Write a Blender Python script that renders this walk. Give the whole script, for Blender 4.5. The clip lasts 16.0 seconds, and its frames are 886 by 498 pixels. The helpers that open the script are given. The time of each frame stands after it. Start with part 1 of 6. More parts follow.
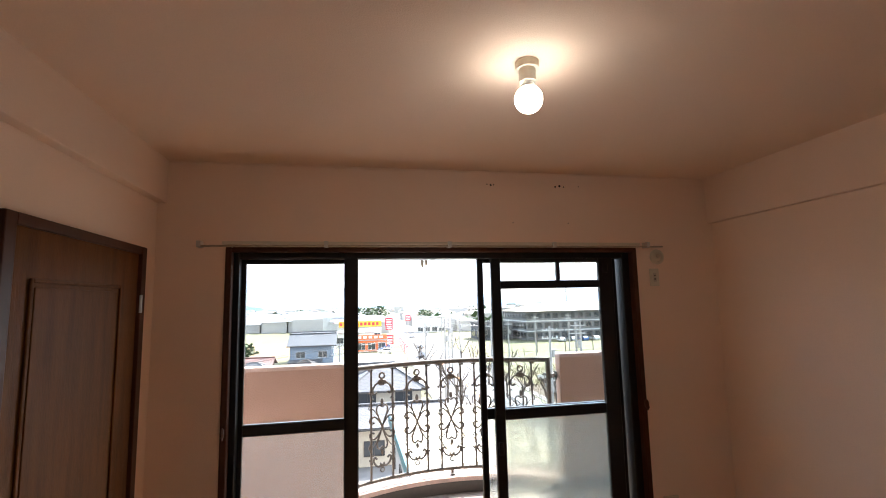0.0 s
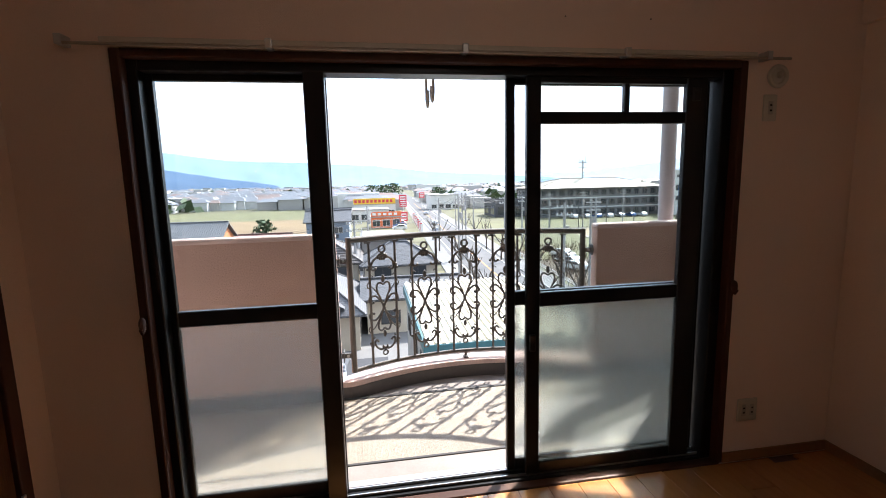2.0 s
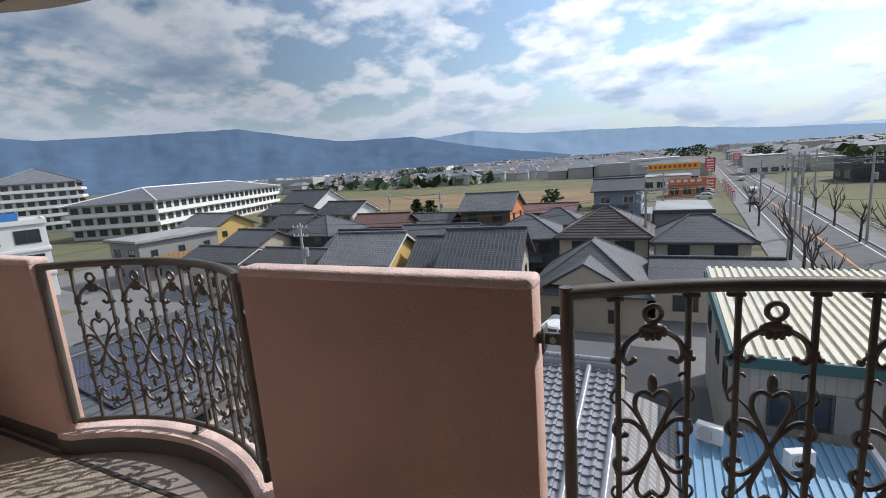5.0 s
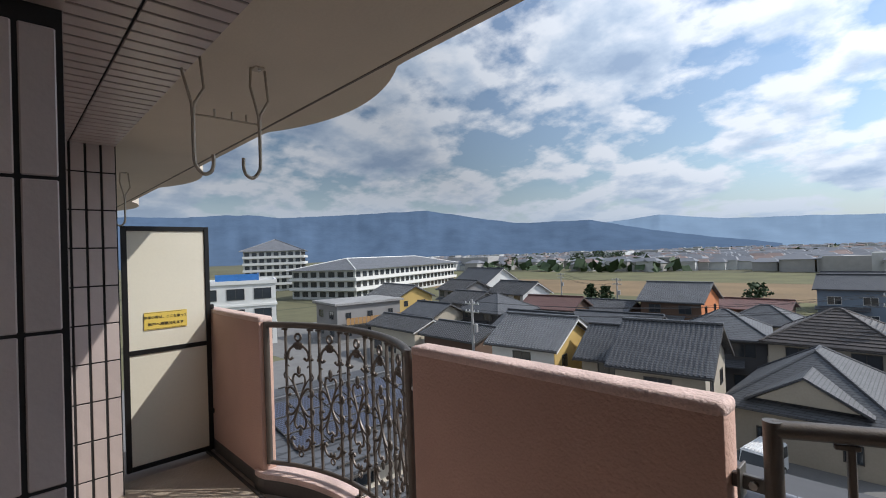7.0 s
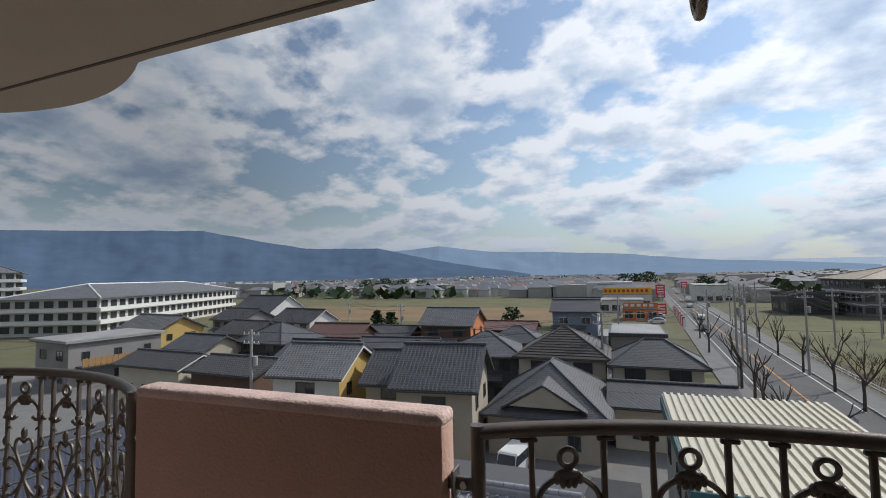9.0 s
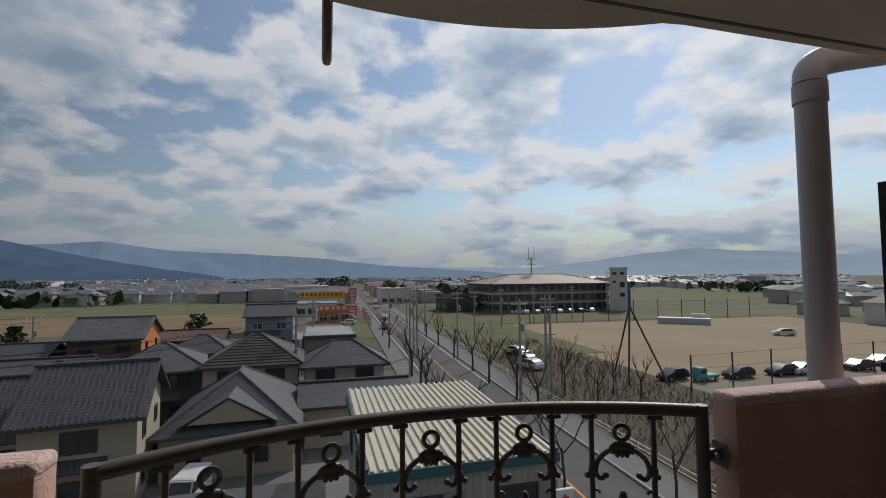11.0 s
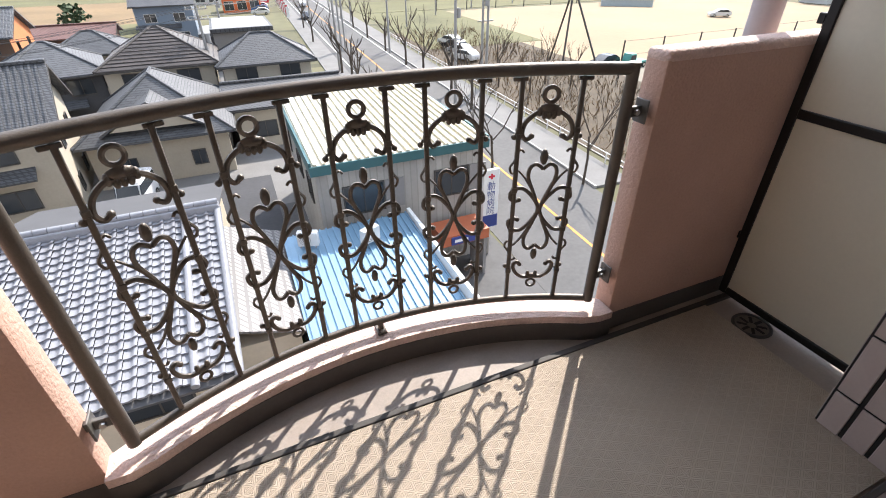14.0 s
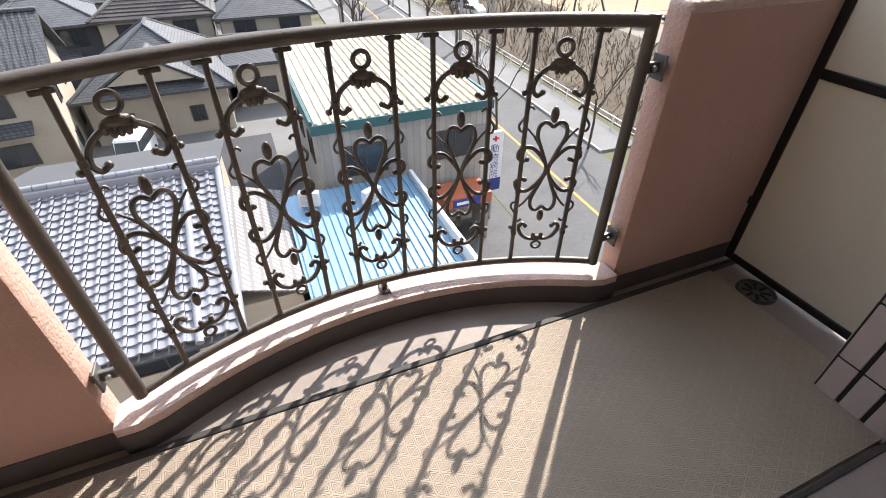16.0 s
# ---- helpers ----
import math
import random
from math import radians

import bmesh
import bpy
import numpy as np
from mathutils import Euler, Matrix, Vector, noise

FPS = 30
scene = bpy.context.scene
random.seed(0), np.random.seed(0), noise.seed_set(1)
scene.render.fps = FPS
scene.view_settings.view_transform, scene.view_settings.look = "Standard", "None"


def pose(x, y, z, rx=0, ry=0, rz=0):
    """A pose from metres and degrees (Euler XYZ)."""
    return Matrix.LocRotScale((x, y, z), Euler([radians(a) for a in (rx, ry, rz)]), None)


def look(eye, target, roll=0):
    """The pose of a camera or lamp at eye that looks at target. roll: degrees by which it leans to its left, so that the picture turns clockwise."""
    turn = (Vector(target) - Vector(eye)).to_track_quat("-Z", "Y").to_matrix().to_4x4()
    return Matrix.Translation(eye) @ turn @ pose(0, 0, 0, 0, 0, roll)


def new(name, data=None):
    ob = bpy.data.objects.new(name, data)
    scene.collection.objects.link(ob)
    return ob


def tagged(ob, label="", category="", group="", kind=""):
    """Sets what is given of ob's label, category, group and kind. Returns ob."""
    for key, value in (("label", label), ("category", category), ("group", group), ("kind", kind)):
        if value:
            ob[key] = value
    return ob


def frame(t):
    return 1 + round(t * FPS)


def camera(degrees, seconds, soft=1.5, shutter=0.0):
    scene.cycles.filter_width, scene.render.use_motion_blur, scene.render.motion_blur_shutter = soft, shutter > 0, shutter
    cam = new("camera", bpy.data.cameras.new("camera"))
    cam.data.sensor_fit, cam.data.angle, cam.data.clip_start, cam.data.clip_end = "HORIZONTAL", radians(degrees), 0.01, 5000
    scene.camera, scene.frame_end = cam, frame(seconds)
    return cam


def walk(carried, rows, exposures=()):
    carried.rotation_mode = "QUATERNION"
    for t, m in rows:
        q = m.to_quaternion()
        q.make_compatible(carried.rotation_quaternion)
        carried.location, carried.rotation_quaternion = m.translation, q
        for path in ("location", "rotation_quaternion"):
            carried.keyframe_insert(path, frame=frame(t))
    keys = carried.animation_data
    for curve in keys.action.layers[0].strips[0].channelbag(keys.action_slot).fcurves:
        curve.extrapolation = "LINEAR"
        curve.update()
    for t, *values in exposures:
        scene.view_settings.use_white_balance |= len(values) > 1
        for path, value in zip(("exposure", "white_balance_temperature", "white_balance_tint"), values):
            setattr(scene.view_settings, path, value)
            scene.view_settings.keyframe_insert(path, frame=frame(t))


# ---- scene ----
cam = camera(87.4, 16.0, 1.0)
PATH = [
    (0, (0.231, -2.862, 1.611), (0.616, -0.913, 1.846), -1.3),
    (0.5, (0.19, -2.816, 1.566), (0.593, -0.858, 1.61), -1.5),
    (1, (0.198, -2.694, 1.493), (0.585, -0.742, 1.294), -1.6),
    (1.5, (0.405, -2.396, 1.457), (0.723, -0.437, 1.204), -1.3),
    (2, (0.415, -1.947, 1.456), (0.73, 0.007, 1.169), -1.3),
    (2.5, (0.503, -1.519, 1.437), (0.8, 0.432, 1.117), -1.6),
    (3, (0.549, -1.059, 1.437), (0.782, 0.894, 1.073), -2.1),
    (3.5, (0.568, -0.619, 1.448), (0.675, 1.339, 1.052), -2.8),
    (4, (0.645, -0.282, 1.456), (0.497, 1.674, 1.064), -4.3),
    (4.5, (0.585, 0.015, 1.444), (0.116, 1.92, 1.053), -4.7),
    (5, (0.545, 0.185, 1.469), (-0.315, 1.955, 1.108), -4.4),
    (7.5, (0.563, 0.19, 1.518), (-0.9, 1.55, 1.599), -1.7),
    (8, (0.565, 0.201, 1.516), (-0.904, 1.554, 1.619), -1.6),
    (8.5, (0.584, 0.208, 1.517), (-0.672, 1.76, 1.625), -1.5),
    (9, (0.685, 0.261, 1.509), (-0.018, 2.13, 1.623), -1.2),
    (9.5, (0.744, 0.258, 1.522), (0.795, 2.253, 1.655), -0.8),
    (10, (0.805, 0.239, 1.53), (1.14, 2.206, 1.666), -0.4),
    (12.5, (0.822, 0.26, 1.518), (1.495, 2.137, 1.355), -2.0),
    (13, (0.847, 0.298, 1.459), (1.521, 2.11, 0.945), -2.6),
    (13.5, (0.861, 0.315, 1.396), (1.524, 1.974, 0.497), -2.0),
    (14, (0.872, 0.331, 1.399), (1.521, 1.874, 0.304), -0.8),
    (14.5, (0.865, 0.332, 1.396), (1.514, 1.827, 0.236), -0.1),
    (15, (0.865, 0.331, 1.395), (1.512, 1.797, 0.198), 0.3),
    (15.5, (0.867, 0.338, 1.385), (1.513, 1.786, 0.167), 0.2),
    (16, (0.863, 0.351, 1.372), (1.471, 1.811, 0.148), 0.1),
]
EXPOSURE = [
    (0.0, 2.3, 6350, 10), (0.5, 2.42, 6350, 10), (1.0, 2.25, 6300, 10), (1.6, 1.6, 6200, 10), (2.5, 0.92, 6050, 10), (3.0, 0.28, 6050, 10), (3.5, -0.15, 6100, 10), (4.5, -0.25, 6150, 10), (5.0, -0.38, 6150, 10), (8.0, -0.48, 6200, 10),
    (9.0, -0.85, 6350, 10), (9.5, -1.35, 6450, 10), (10.0, -1.38, 6450, 10), (12.5, -1.45, 6550, 10), (13.0, -1.2, 6500, 10), (13.5, 0.0, 6500, 10), (14.0, 0.85, 6500, 12), (16.0, 0.85, 6500, 12),
]
walk(cam, [(t, look(eye, target, roll)) for t, eye, target, roll in PATH], EXPOSURE)

# ---- world and lights ----
SUN = Vector((0.78, 0.77, 1.0)).normalized()
world = bpy.data.worlds.new("world")
scene.world = world
world.use_nodes = True
wn, wl = world.node_tree.nodes, world.node_tree.links
wn.clear()
w_out, w_bg = wn.new("ShaderNodeOutputWorld"), wn.new("ShaderNodeBackground")
w_sky = wn.new("ShaderNodeTexSky")
w_sky.sky_type, w_sky.sun_disc = "NISHITA", False
w_sky.sun_elevation, w_sky.sun_rotation = math.asin(SUN.z), math.atan2(SUN.x, SUN.y)
w_sky.dust_density, w_sky.air_density, w_sky.ozone_density = 0.3, 1.2, 2.0
w_tc = wn.new("ShaderNodeTexCoord")


def sky_math(op, a, b):
    """One step of arithmetic in the sky; a and b are sockets or numbers."""
    n = wn.new("ShaderNodeMath")
    n.operation = op
    for k, v in enumerate((a, b)):
        if isinstance(v, (int, float)):
            n.inputs[k].default_value = v
        else:
            wl.new(v, n.inputs[k])
    return n.outputs[0]


# a flat layer of broken cumulus seen from below: pale rims, grey thick middles
w_dir = wn.new("ShaderNodeSeparateXYZ")
wl.new(w_tc.outputs["Generated"], w_dir.inputs[0])
w_lift = sky_math("ADD", sky_math("MAXIMUM", w_dir.outputs[2], 0.0), 0.30)
w_layer = wn.new("ShaderNodeCombineXYZ")
wl.new(sky_math("DIVIDE", w_dir.outputs[0], w_lift), w_layer.inputs[0])
wl.new(sky_math("DIVIDE", w_dir.outputs[1], w_lift), w_layer.inputs[1])


def cloud_density(nearer):
    """Thickness of the cloud layer; nearer under 1 looks a little higher up in the sky."""
    v = wn.new("ShaderNodeVectorMath")
    v.operation = "SCALE"
    v.inputs["Scale"].default_value = nearer
    wl.new(w_layer.outputs[0], v.inputs[0])
    out = 0.0
    for size, weight, detail in ((2.9, 0.72, 10.0), (0.9, 0.28, 3.0)):
        t = wn.new("ShaderNodeTexNoise")
        t.inputs["Scale"].default_value, t.inputs["Detail"].default_value, t.inputs["Roughness"].default_value = size, detail, 0.54
        wl.new(v.outputs[0], t.inputs["Vector"])
        out = sky_math("ADD", sky_math("MULTIPLY", t.outputs["Fac"], weight), out)
    return out


w_dens, w_above = cloud_density(1.0), cloud_density(0.95)
w_r1, w_r2 = wn.new("ShaderNodeValToRGB"), wn.new("ShaderNodeValToRGB")
w_r1.color_ramp.elements[0].position, w_r1.color_ramp.elements[1].position = 0.445, 0.505
w_r1.color_ramp.elements[0].color = (0.12, 0.12, 0.12, 1)
w_r2.color_ramp.elements[0].position, w_r2.color_ramp.elements[1].position = 0.49, 0.62
w_r2.color_ramp.elements[0].color = (7.4, 7.7, 8.2, 1)
w_r2.color_ramp.elements[1].color = (3.2, 4.1, 5.5, 1)
w_rim = w_r2.color_ramp.elements.new(0.55)
w_rim.color = (5.0, 5.8, 6.9, 1)
w_mix = wn.new("ShaderNodeMix")
w_mix.data_type = "RGBA"
wl.new(w_dens, w_r1.inputs[0])
wl.new(w_above, w_r2.inputs[0])
wl.new(w_r1.outputs[0], w_mix.inputs[0])
wl.new(w_sky.outputs[0], w_mix.inputs[6])
wl.new(w_r2.outputs[0], w_mix.inputs[7])
# thin cloud is brighter towards the sun, and haze whitens the horizon
w_dot, w_gain, w_bright = wn.new("ShaderNodeVectorMath"), wn.new("ShaderNodeMapRange"), wn.new("ShaderNodeVectorMath")
w_dot.operation, w_dot.inputs[1].default_value = "DOT_PRODUCT", SUN
w_gain.inputs["From Min"].default_value, w_gain.inputs["From Max"].default_value = 0.1, 1.0
w_gain.inputs["To Min"].default_value, w_gain.inputs["To Max"].default_value = 0.66, 2.15
w_bright.operation = "SCALE"
wl.new(w_tc.outputs["Generated"], w_dot.inputs[0])
wl.new(w_dot.outputs["Value"], w_gain.inputs["Value"])
wl.new(w_mix.outputs[2], w_bright.inputs[0])
wl.new(w_gain.outputs[0], w_bright.inputs["Scale"])
w_sep, w_h, w_haze = wn.new("ShaderNodeSeparateXYZ"), wn.new("ShaderNodeMapRange"), wn.new("ShaderNodeMix")
w_h.interpolation_type = "SMOOTHSTEP"
w_h.inputs["From Min"].default_value, w_h.inputs["From Max"].default_value = 0.0, 0.17
w_h.inputs["To Min"].default_value, w_h.inputs["To Max"].default_value = 0.75, 0.0
w_haze.data_type = "RGBA"
w_haze.inputs[7].default_value = (4.9, 5.8, 6.9, 1)
wl.new(w_tc.outputs["Generated"], w_sep.inputs[0])
wl.new(w_sep.outputs[2], w_h.inputs["Value"])
wl.new(w_h.outputs[0], w_haze.inputs[0])
wl.new(w_bright.outputs[0], w_haze.inputs[6])
wl.new(w_haze.outputs[2], w_bg.inputs["Color"])
w_bg.inputs["Strength"].default_value = 0.125
wl.new(w_bg.outputs[0], w_out.inputs["Surface"])

sun_data = bpy.data.lights.new("sun", "SUN")
sun_data.energy, sun_data.angle, sun_data.color = 5.0, radians(0.6), (1.0, 0.94, 0.85)
sun_lamp = new("sun", sun_data)
sun_lamp.matrix_world = look(SUN * 50, (0, 0, 0))


# ---- materials ----
def mat(name, color, rough=0.6, metal=0.0, var=0.12, scale=3.0, fine=60.0, bump=0.0, bump_scale=80.0, each=0.0, spec=0.5, stretch=(1, 1, 1), streak=None):
    """Surface with variation at two scales, relief, and a difference from piece to piece."""
    m = bpy.data.materials.new(name)
    m.use_nodes = True
    n, l = m.node_tree.nodes, m.node_tree.links
    b = n["Principled BSDF"]
    b.inputs["Roughness"].default_value, b.inputs["Metallic"].default_value = rough, metal
    b.inputs["Specular IOR Level"].default_value = spec
    tc, mp = n.new("ShaderNodeTexCoord"), n.new("ShaderNodeMapping")
    mp.inputs["Scale"].default_value = stretch
    l.new(tc.outputs["Object"], mp.inputs["Vector"])
    a, c = n.new("ShaderNodeTexNoise"), n.new("ShaderNodeTexNoise")
    a.inputs["Scale"].default_value, a.inputs["Detail"].default_value = scale, 5
    c.inputs["Scale"].default_value, c.inputs["Detail"].default_value = fine, 3
    l.new(mp.outputs[0], a.inputs["Vector"])
    l.new(mp.outputs[0], c.inputs["Vector"])
    add = n.new("ShaderNodeMath")
    add.operation = "MULTIPLY_ADD"
    add.inputs[1].default_value = 0.5
    l.new(c.outputs["Fac"], add.inputs[0])
    l.new(a.outputs["Fac"], add.inputs[2])
    src = add.outputs[0]
    if each:
        oi, e = n.new("ShaderNodeObjectInfo"), n.new("ShaderNodeMath")
        e.operation, e.inputs[1].default_value = "MULTIPLY_ADD", each
        l.new(oi.outputs["Random"], e.inputs[0])
        l.new(src, e.inputs[2])
        src = e.outputs[0]
    rng = n.new("ShaderNodeMapRange")
    mid = 0.75 + each / 2
    rng.inputs["From Min"].default_value, rng.inputs["From Max"].default_value = mid - 0.35 - each / 2, mid + 0.35 + each / 2
    rng.inputs["To Min"].default_value, rng.inputs["To Max"].default_value = 1 - var, 1 + var
    l.new(src, rng.inputs["Value"])
    mul = n.new("ShaderNodeVectorMath")
    mul.operation = "SCALE"
    mul.inputs[0].default_value = color
    l.new(rng.outputs[0], mul.inputs["Scale"])
    l.new(mul.outputs[0], b.inputs["Base Color"])
    if bump:
        t, bp = n.new("ShaderNodeTexNoise"), n.new("ShaderNodeBump")
        t.inputs["Scale"].default_value, t.inputs["Detail"].default_value = bump_scale, 4
        bp.inputs["Strength"].default_value, bp.inputs["Distance"].default_value = bump, 0.01
        l.new(mp.outputs[0], t.inputs["Vector"])
        l.new(t.outputs["Fac"], bp.inputs["Height"])
        l.new(bp.outputs[0], b.inputs["Normal"])
    return m


def patterned(m, vector_of, brick=None, wave=None, strength=0.5, dark=0.6, distance=0.02):
    """Adds rows of laid pieces (too small or far to model) to a material's colour and relief."""
    n, l = m.node_tree.nodes, m.node_tree.links
    b = n["Principled BSDF"]
    tc, sep, com = n.new("ShaderNodeTexCoord"), n.new("ShaderNodeSeparateXYZ"), n.new("ShaderNodeCombineXYZ")
    l.new(tc.outputs["Object"], sep.inputs[0])
    if vector_of == "roof":
        s, z = n.new("ShaderNodeMath"), n.new("ShaderNodeMath")
        l.new(sep.outputs[0], s.inputs[0])
        l.new(sep.outputs[1], s.inputs[1])
        z.operation, z.inputs[1].default_value = "MULTIPLY", 2.3
        l.new(sep.outputs[2], z.inputs[0])
        l.new(s.outputs[0], com.inputs[0])
        l.new(z.outputs[0], com.inputs[1])
    else:
        l.new(sep.outputs[0], com.inputs[0])
        l.new(sep.outputs[1], com.inputs[1])
    bt = n.new("ShaderNodeTexBrick")
    bt.inputs["Scale"].default_value = 1.0
    bt.inputs["Brick Width"].default_value, bt.inputs["Row Height"].default_value, bt.inputs["Mortar Size"].default_value = brick
    bt.inputs["Color1"].default_value, bt.inputs["Color2"].default_value = (1, 1, 1, 1), (0.82, 0.82, 0.82, 1)
    bt.inputs["Mortar"].default_value = (dark, dark, dark, 1)
    l.new(com.outputs[0], bt.inputs["Vector"])
    old = b.inputs["Base Color"].links[0].from_socket
    mul = n.new("ShaderNodeVectorMath")
    mul.operation = "MULTIPLY"
    l.new(old, mul.inputs[0])
    l.new(bt.outputs["Color"], mul.inputs[1])
    l.new(mul.outputs[0], b.inputs["Base Color"])
    bp = n.new("ShaderNodeBump")
    bp.inputs["Strength"].default_value, bp.inputs["Distance"].default_value = strength, distance
    l.new(bt.outputs["Color"], bp.inputs["Height"])
    l.new(bp.outputs[0], b.inputs["Normal"])
    return m


def hatched(m, size):
    """Adds an embossed pattern of hatched triangles, of that side, to a flat floor material."""
    n, l = m.node_tree.nodes, m.node_tree.links
    b = n["Principled BSDF"]
    tc, sep = n.new("ShaderNodeTexCoord"), n.new("ShaderNodeSeparateXYZ")
    l.new(tc.outputs["Object"], sep.inputs[0])

    def step(op, a, c):
        o = n.new("ShaderNodeMath")
        o.operation = op
        for k, v in enumerate((a, c)):
            if isinstance(v, (int, float)):
                o.inputs[k].default_value = v
            else:
                l.new(v, o.inputs[k])
        return o.outputs[0]

    # distance to the nearest line of each of three families, 60 degrees apart
    near = None
    for deg in (0, 60, 120):
        a = radians(deg)
        u = step("ADD", step("MULTIPLY", sep.outputs[0], math.cos(a) / size), step("MULTIPLY", sep.outputs[1], math.sin(a) / size))
        d = step("ABSOLUTE", step("SUBTRACT", step("FRACT", u, 0.0), 0.5), 0.0)
        near = d if near is None else step("MAXIMUM", near, d)
    rings = step("SINE", step("MULTIPLY", near, 44.0), 0.0)
    bp, rng = n.new("ShaderNodeBump"), n.new("ShaderNodeMapRange")
    bp.inputs["Strength"].default_value, bp.inputs["Distance"].default_value = 0.45, 0.003
    l.new(rings, bp.inputs["Height"])
    l.new(bp.outputs[0], b.inputs["Normal"])
    rng.inputs["From Min"].default_value, rng.inputs["To Min"].default_value, rng.inputs["To Max"].default_value = -1.0, 0.76, 1.12
    l.new(rings, rng.inputs["Value"])
    old, mul = b.inputs["Base Color"].links[0].from_socket, n.new("ShaderNodeVectorMath")
    mul.operation = "SCALE"
    l.new(old, mul.inputs[0])
    l.new(rng.outputs[0], mul.inputs["Scale"])
    l.new(mul.outputs[0], b.inputs["Base Color"])
    return m


def glass(name, tint=(1, 1, 1), frosted=False):
    m = bpy.data.materials.new(name)
    m.use_nodes = True
    n, l = m.node_tree.nodes, m.node_tree.links
    n.clear()
    out = n.new("ShaderNodeOutputMaterial")
    mix, lw, gl = n.new("ShaderNodeMixShader"), n.new("ShaderNodeLayerWeight"), n.new("ShaderNodeBsdfGlossy")
    pw, fr = n.new("ShaderNodeMath"), n.new("ShaderNodeMath")
    pw.operation, pw.inputs[1].default_value = "POWER", 4.0
    fr.operation, fr.inputs[1].default_value, fr.inputs[2].default_value = "MULTIPLY_ADD", 0.6, 0.03
    l.new(lw.outputs["Facing"], pw.inputs[0])
    l.new(pw.outputs[0], fr.inputs[0])
    gl.inputs["Roughness"].default_value = 0.12 if frosted else 0.02
    if frosted:
        tr = n.new("ShaderNodeBsdfRefraction")
        tr.inputs["IOR"].default_value, tr.inputs["Roughness"].default_value = 1.12, 0.2
        tr.inputs["Color"].default_value = (*tint, 1)
        tl = n.new("ShaderNodeBsdfTranslucent")
        tl.inputs["Color"].default_value = (*tint, 1)
        m2 = n.new("ShaderNodeMixShader")
        m2.inputs[0].default_value = 0.08
        l.new(tr.outputs[0], m2.inputs[1])
        l.new(tl.outputs[0], m2.inputs[2])
        base = m2.outputs[0]
        nz, bp, tc = n.new("ShaderNodeTexNoise"), n.new("ShaderNodeBump"), n.new("ShaderNodeTexCoord")
        nz.inputs["Scale"].default_value = 75
        bp.inputs["Strength"].default_value, bp.inputs["Distance"].default_value = 0.6, 0.004
        l.new(tc.outputs["Object"], nz.inputs["Vector"])
        l.new(nz.outputs["Fac"], bp.inputs["Height"])
        l.new(bp.outputs[0], tr.inputs["Normal"])
        l.new(bp.outputs[0], gl.inputs["Normal"])
    else:
        tr = n.new("ShaderNodeBsdfTransparent")
        tr.inputs["Color"].default_value = (*tint, 1)
        base = tr.outputs[0]
    l.new(fr.outputs[0], mix.inputs[0])
    l.new(base, mix.inputs[1])
    l.new(gl.outputs[0], mix.inputs[2])
    l.new(mix.outputs[0], out.inputs["Surface"])
    return m


def glow(name, color, strength):
    m = bpy.data.materials.new(name)
    m.use_nodes = True
    b = m.node_tree.nodes["Principled BSDF"]
    b.inputs["Emission Color"].default_value, b.inputs["Emission Strength"].default_value = (*color, 1), strength
    return m


WALLPAPER = mat("cream wallpaper", (0.86, 0.675, 0.545), 0.85, var=0.05, scale=1.2, fine=180, bump=0.25, bump_scale=260)
CEILING_PAPER = mat("cream ceiling paper", (0.82, 0.645, 0.51), 0.9, var=0.04, scale=1.0, fine=160, bump=0.25, bump_scale=220)
DARKWOOD = mat("dark stained wood", (0.13, 0.05, 0.014), 0.6, var=0.45, scale=3, fine=40, spec=0.12, bump=0.15, bump_scale=50, stretch=(6, 6, 0.6))
TRIMWOOD = mat("brown wood trim", (0.07, 0.026, 0.013), 0.5, spec=0.25, var=0.25, scale=4, fine=50, stretch=(5, 5, 0.7))
PLANKWOOD = mat("varnished oak planks", (0.43, 0.19, 0.06), 0.16, var=0.22, scale=4, fine=60, each=0.5, stretch=(8, 1, 1), bump=0.04, bump_scale=40)
PLANKGAP = mat("dark floor joints", (0.10, 0.05, 0.02), 0.6)
BLACKALU = mat("black aluminium", (0.012, 0.011, 0.011), 0.38, 0.3, var=0.25, scale=5, fine=120)
STEEL = mat("brushed steel", (0.55, 0.54, 0.52), 0.32, 0.9, var=0.12)
IVORY = mat("ivory plastic", (0.62, 0.56, 0.45), 0.45, var=0.06)
DARKHOLE = mat("dark hole", (0.02, 0.018, 0.016), 0.9)
STUCCO = mat("salmon pink sprayed stucco", (0.58, 0.375, 0.30), 0.88, var=0.14, scale=2.0, fine=90, bump=0.55, bump_scale=70)
STUCCOTOP = mat("pale pink stucco coping", (0.70, 0.52, 0.46), 0.85, var=0.32, scale=5, fine=120, bump=0.9, bump_scale=75)
SLABPAINT = mat("beige painted concrete", (0.62, 0.54, 0.43), 0.85, var=0.08, scale=1.5, fine=70, bump=0.15, bump_scale=60)
VINYL = hatched(mat("embossed beige vinyl", (0.37, 0.305, 0.24), 0.72, var=0.2, scale=2.5, fine=150), 0.04)
GUTTER = mat("grey waterproof coating", (0.29, 0.245, 0.215), 0.6, var=0.2, scale=4, fine=90, bump=0.1)
DARKSEAM = mat("dark sealing strip", (0.05, 0.045, 0.042), 0.7, var=0.3)
RAILPAINT = mat("brown grey painted cast iron", (0.135, 0.115, 0.098), 0.42, 0.45, var=0.22, scale=9, fine=200, bump=0.15, bump_scale=200)
TILEMAT = mat("glazed lilac grey wall tile", (0.46, 0.385, 0.36), 0.32, var=0.13, scale=8, fine=90, each=0.5, bump=0.06, bump_scale=120)
GROUT = mat("dark tile joint", (0.016, 0.014, 0.014), 0.9, var=0.2)
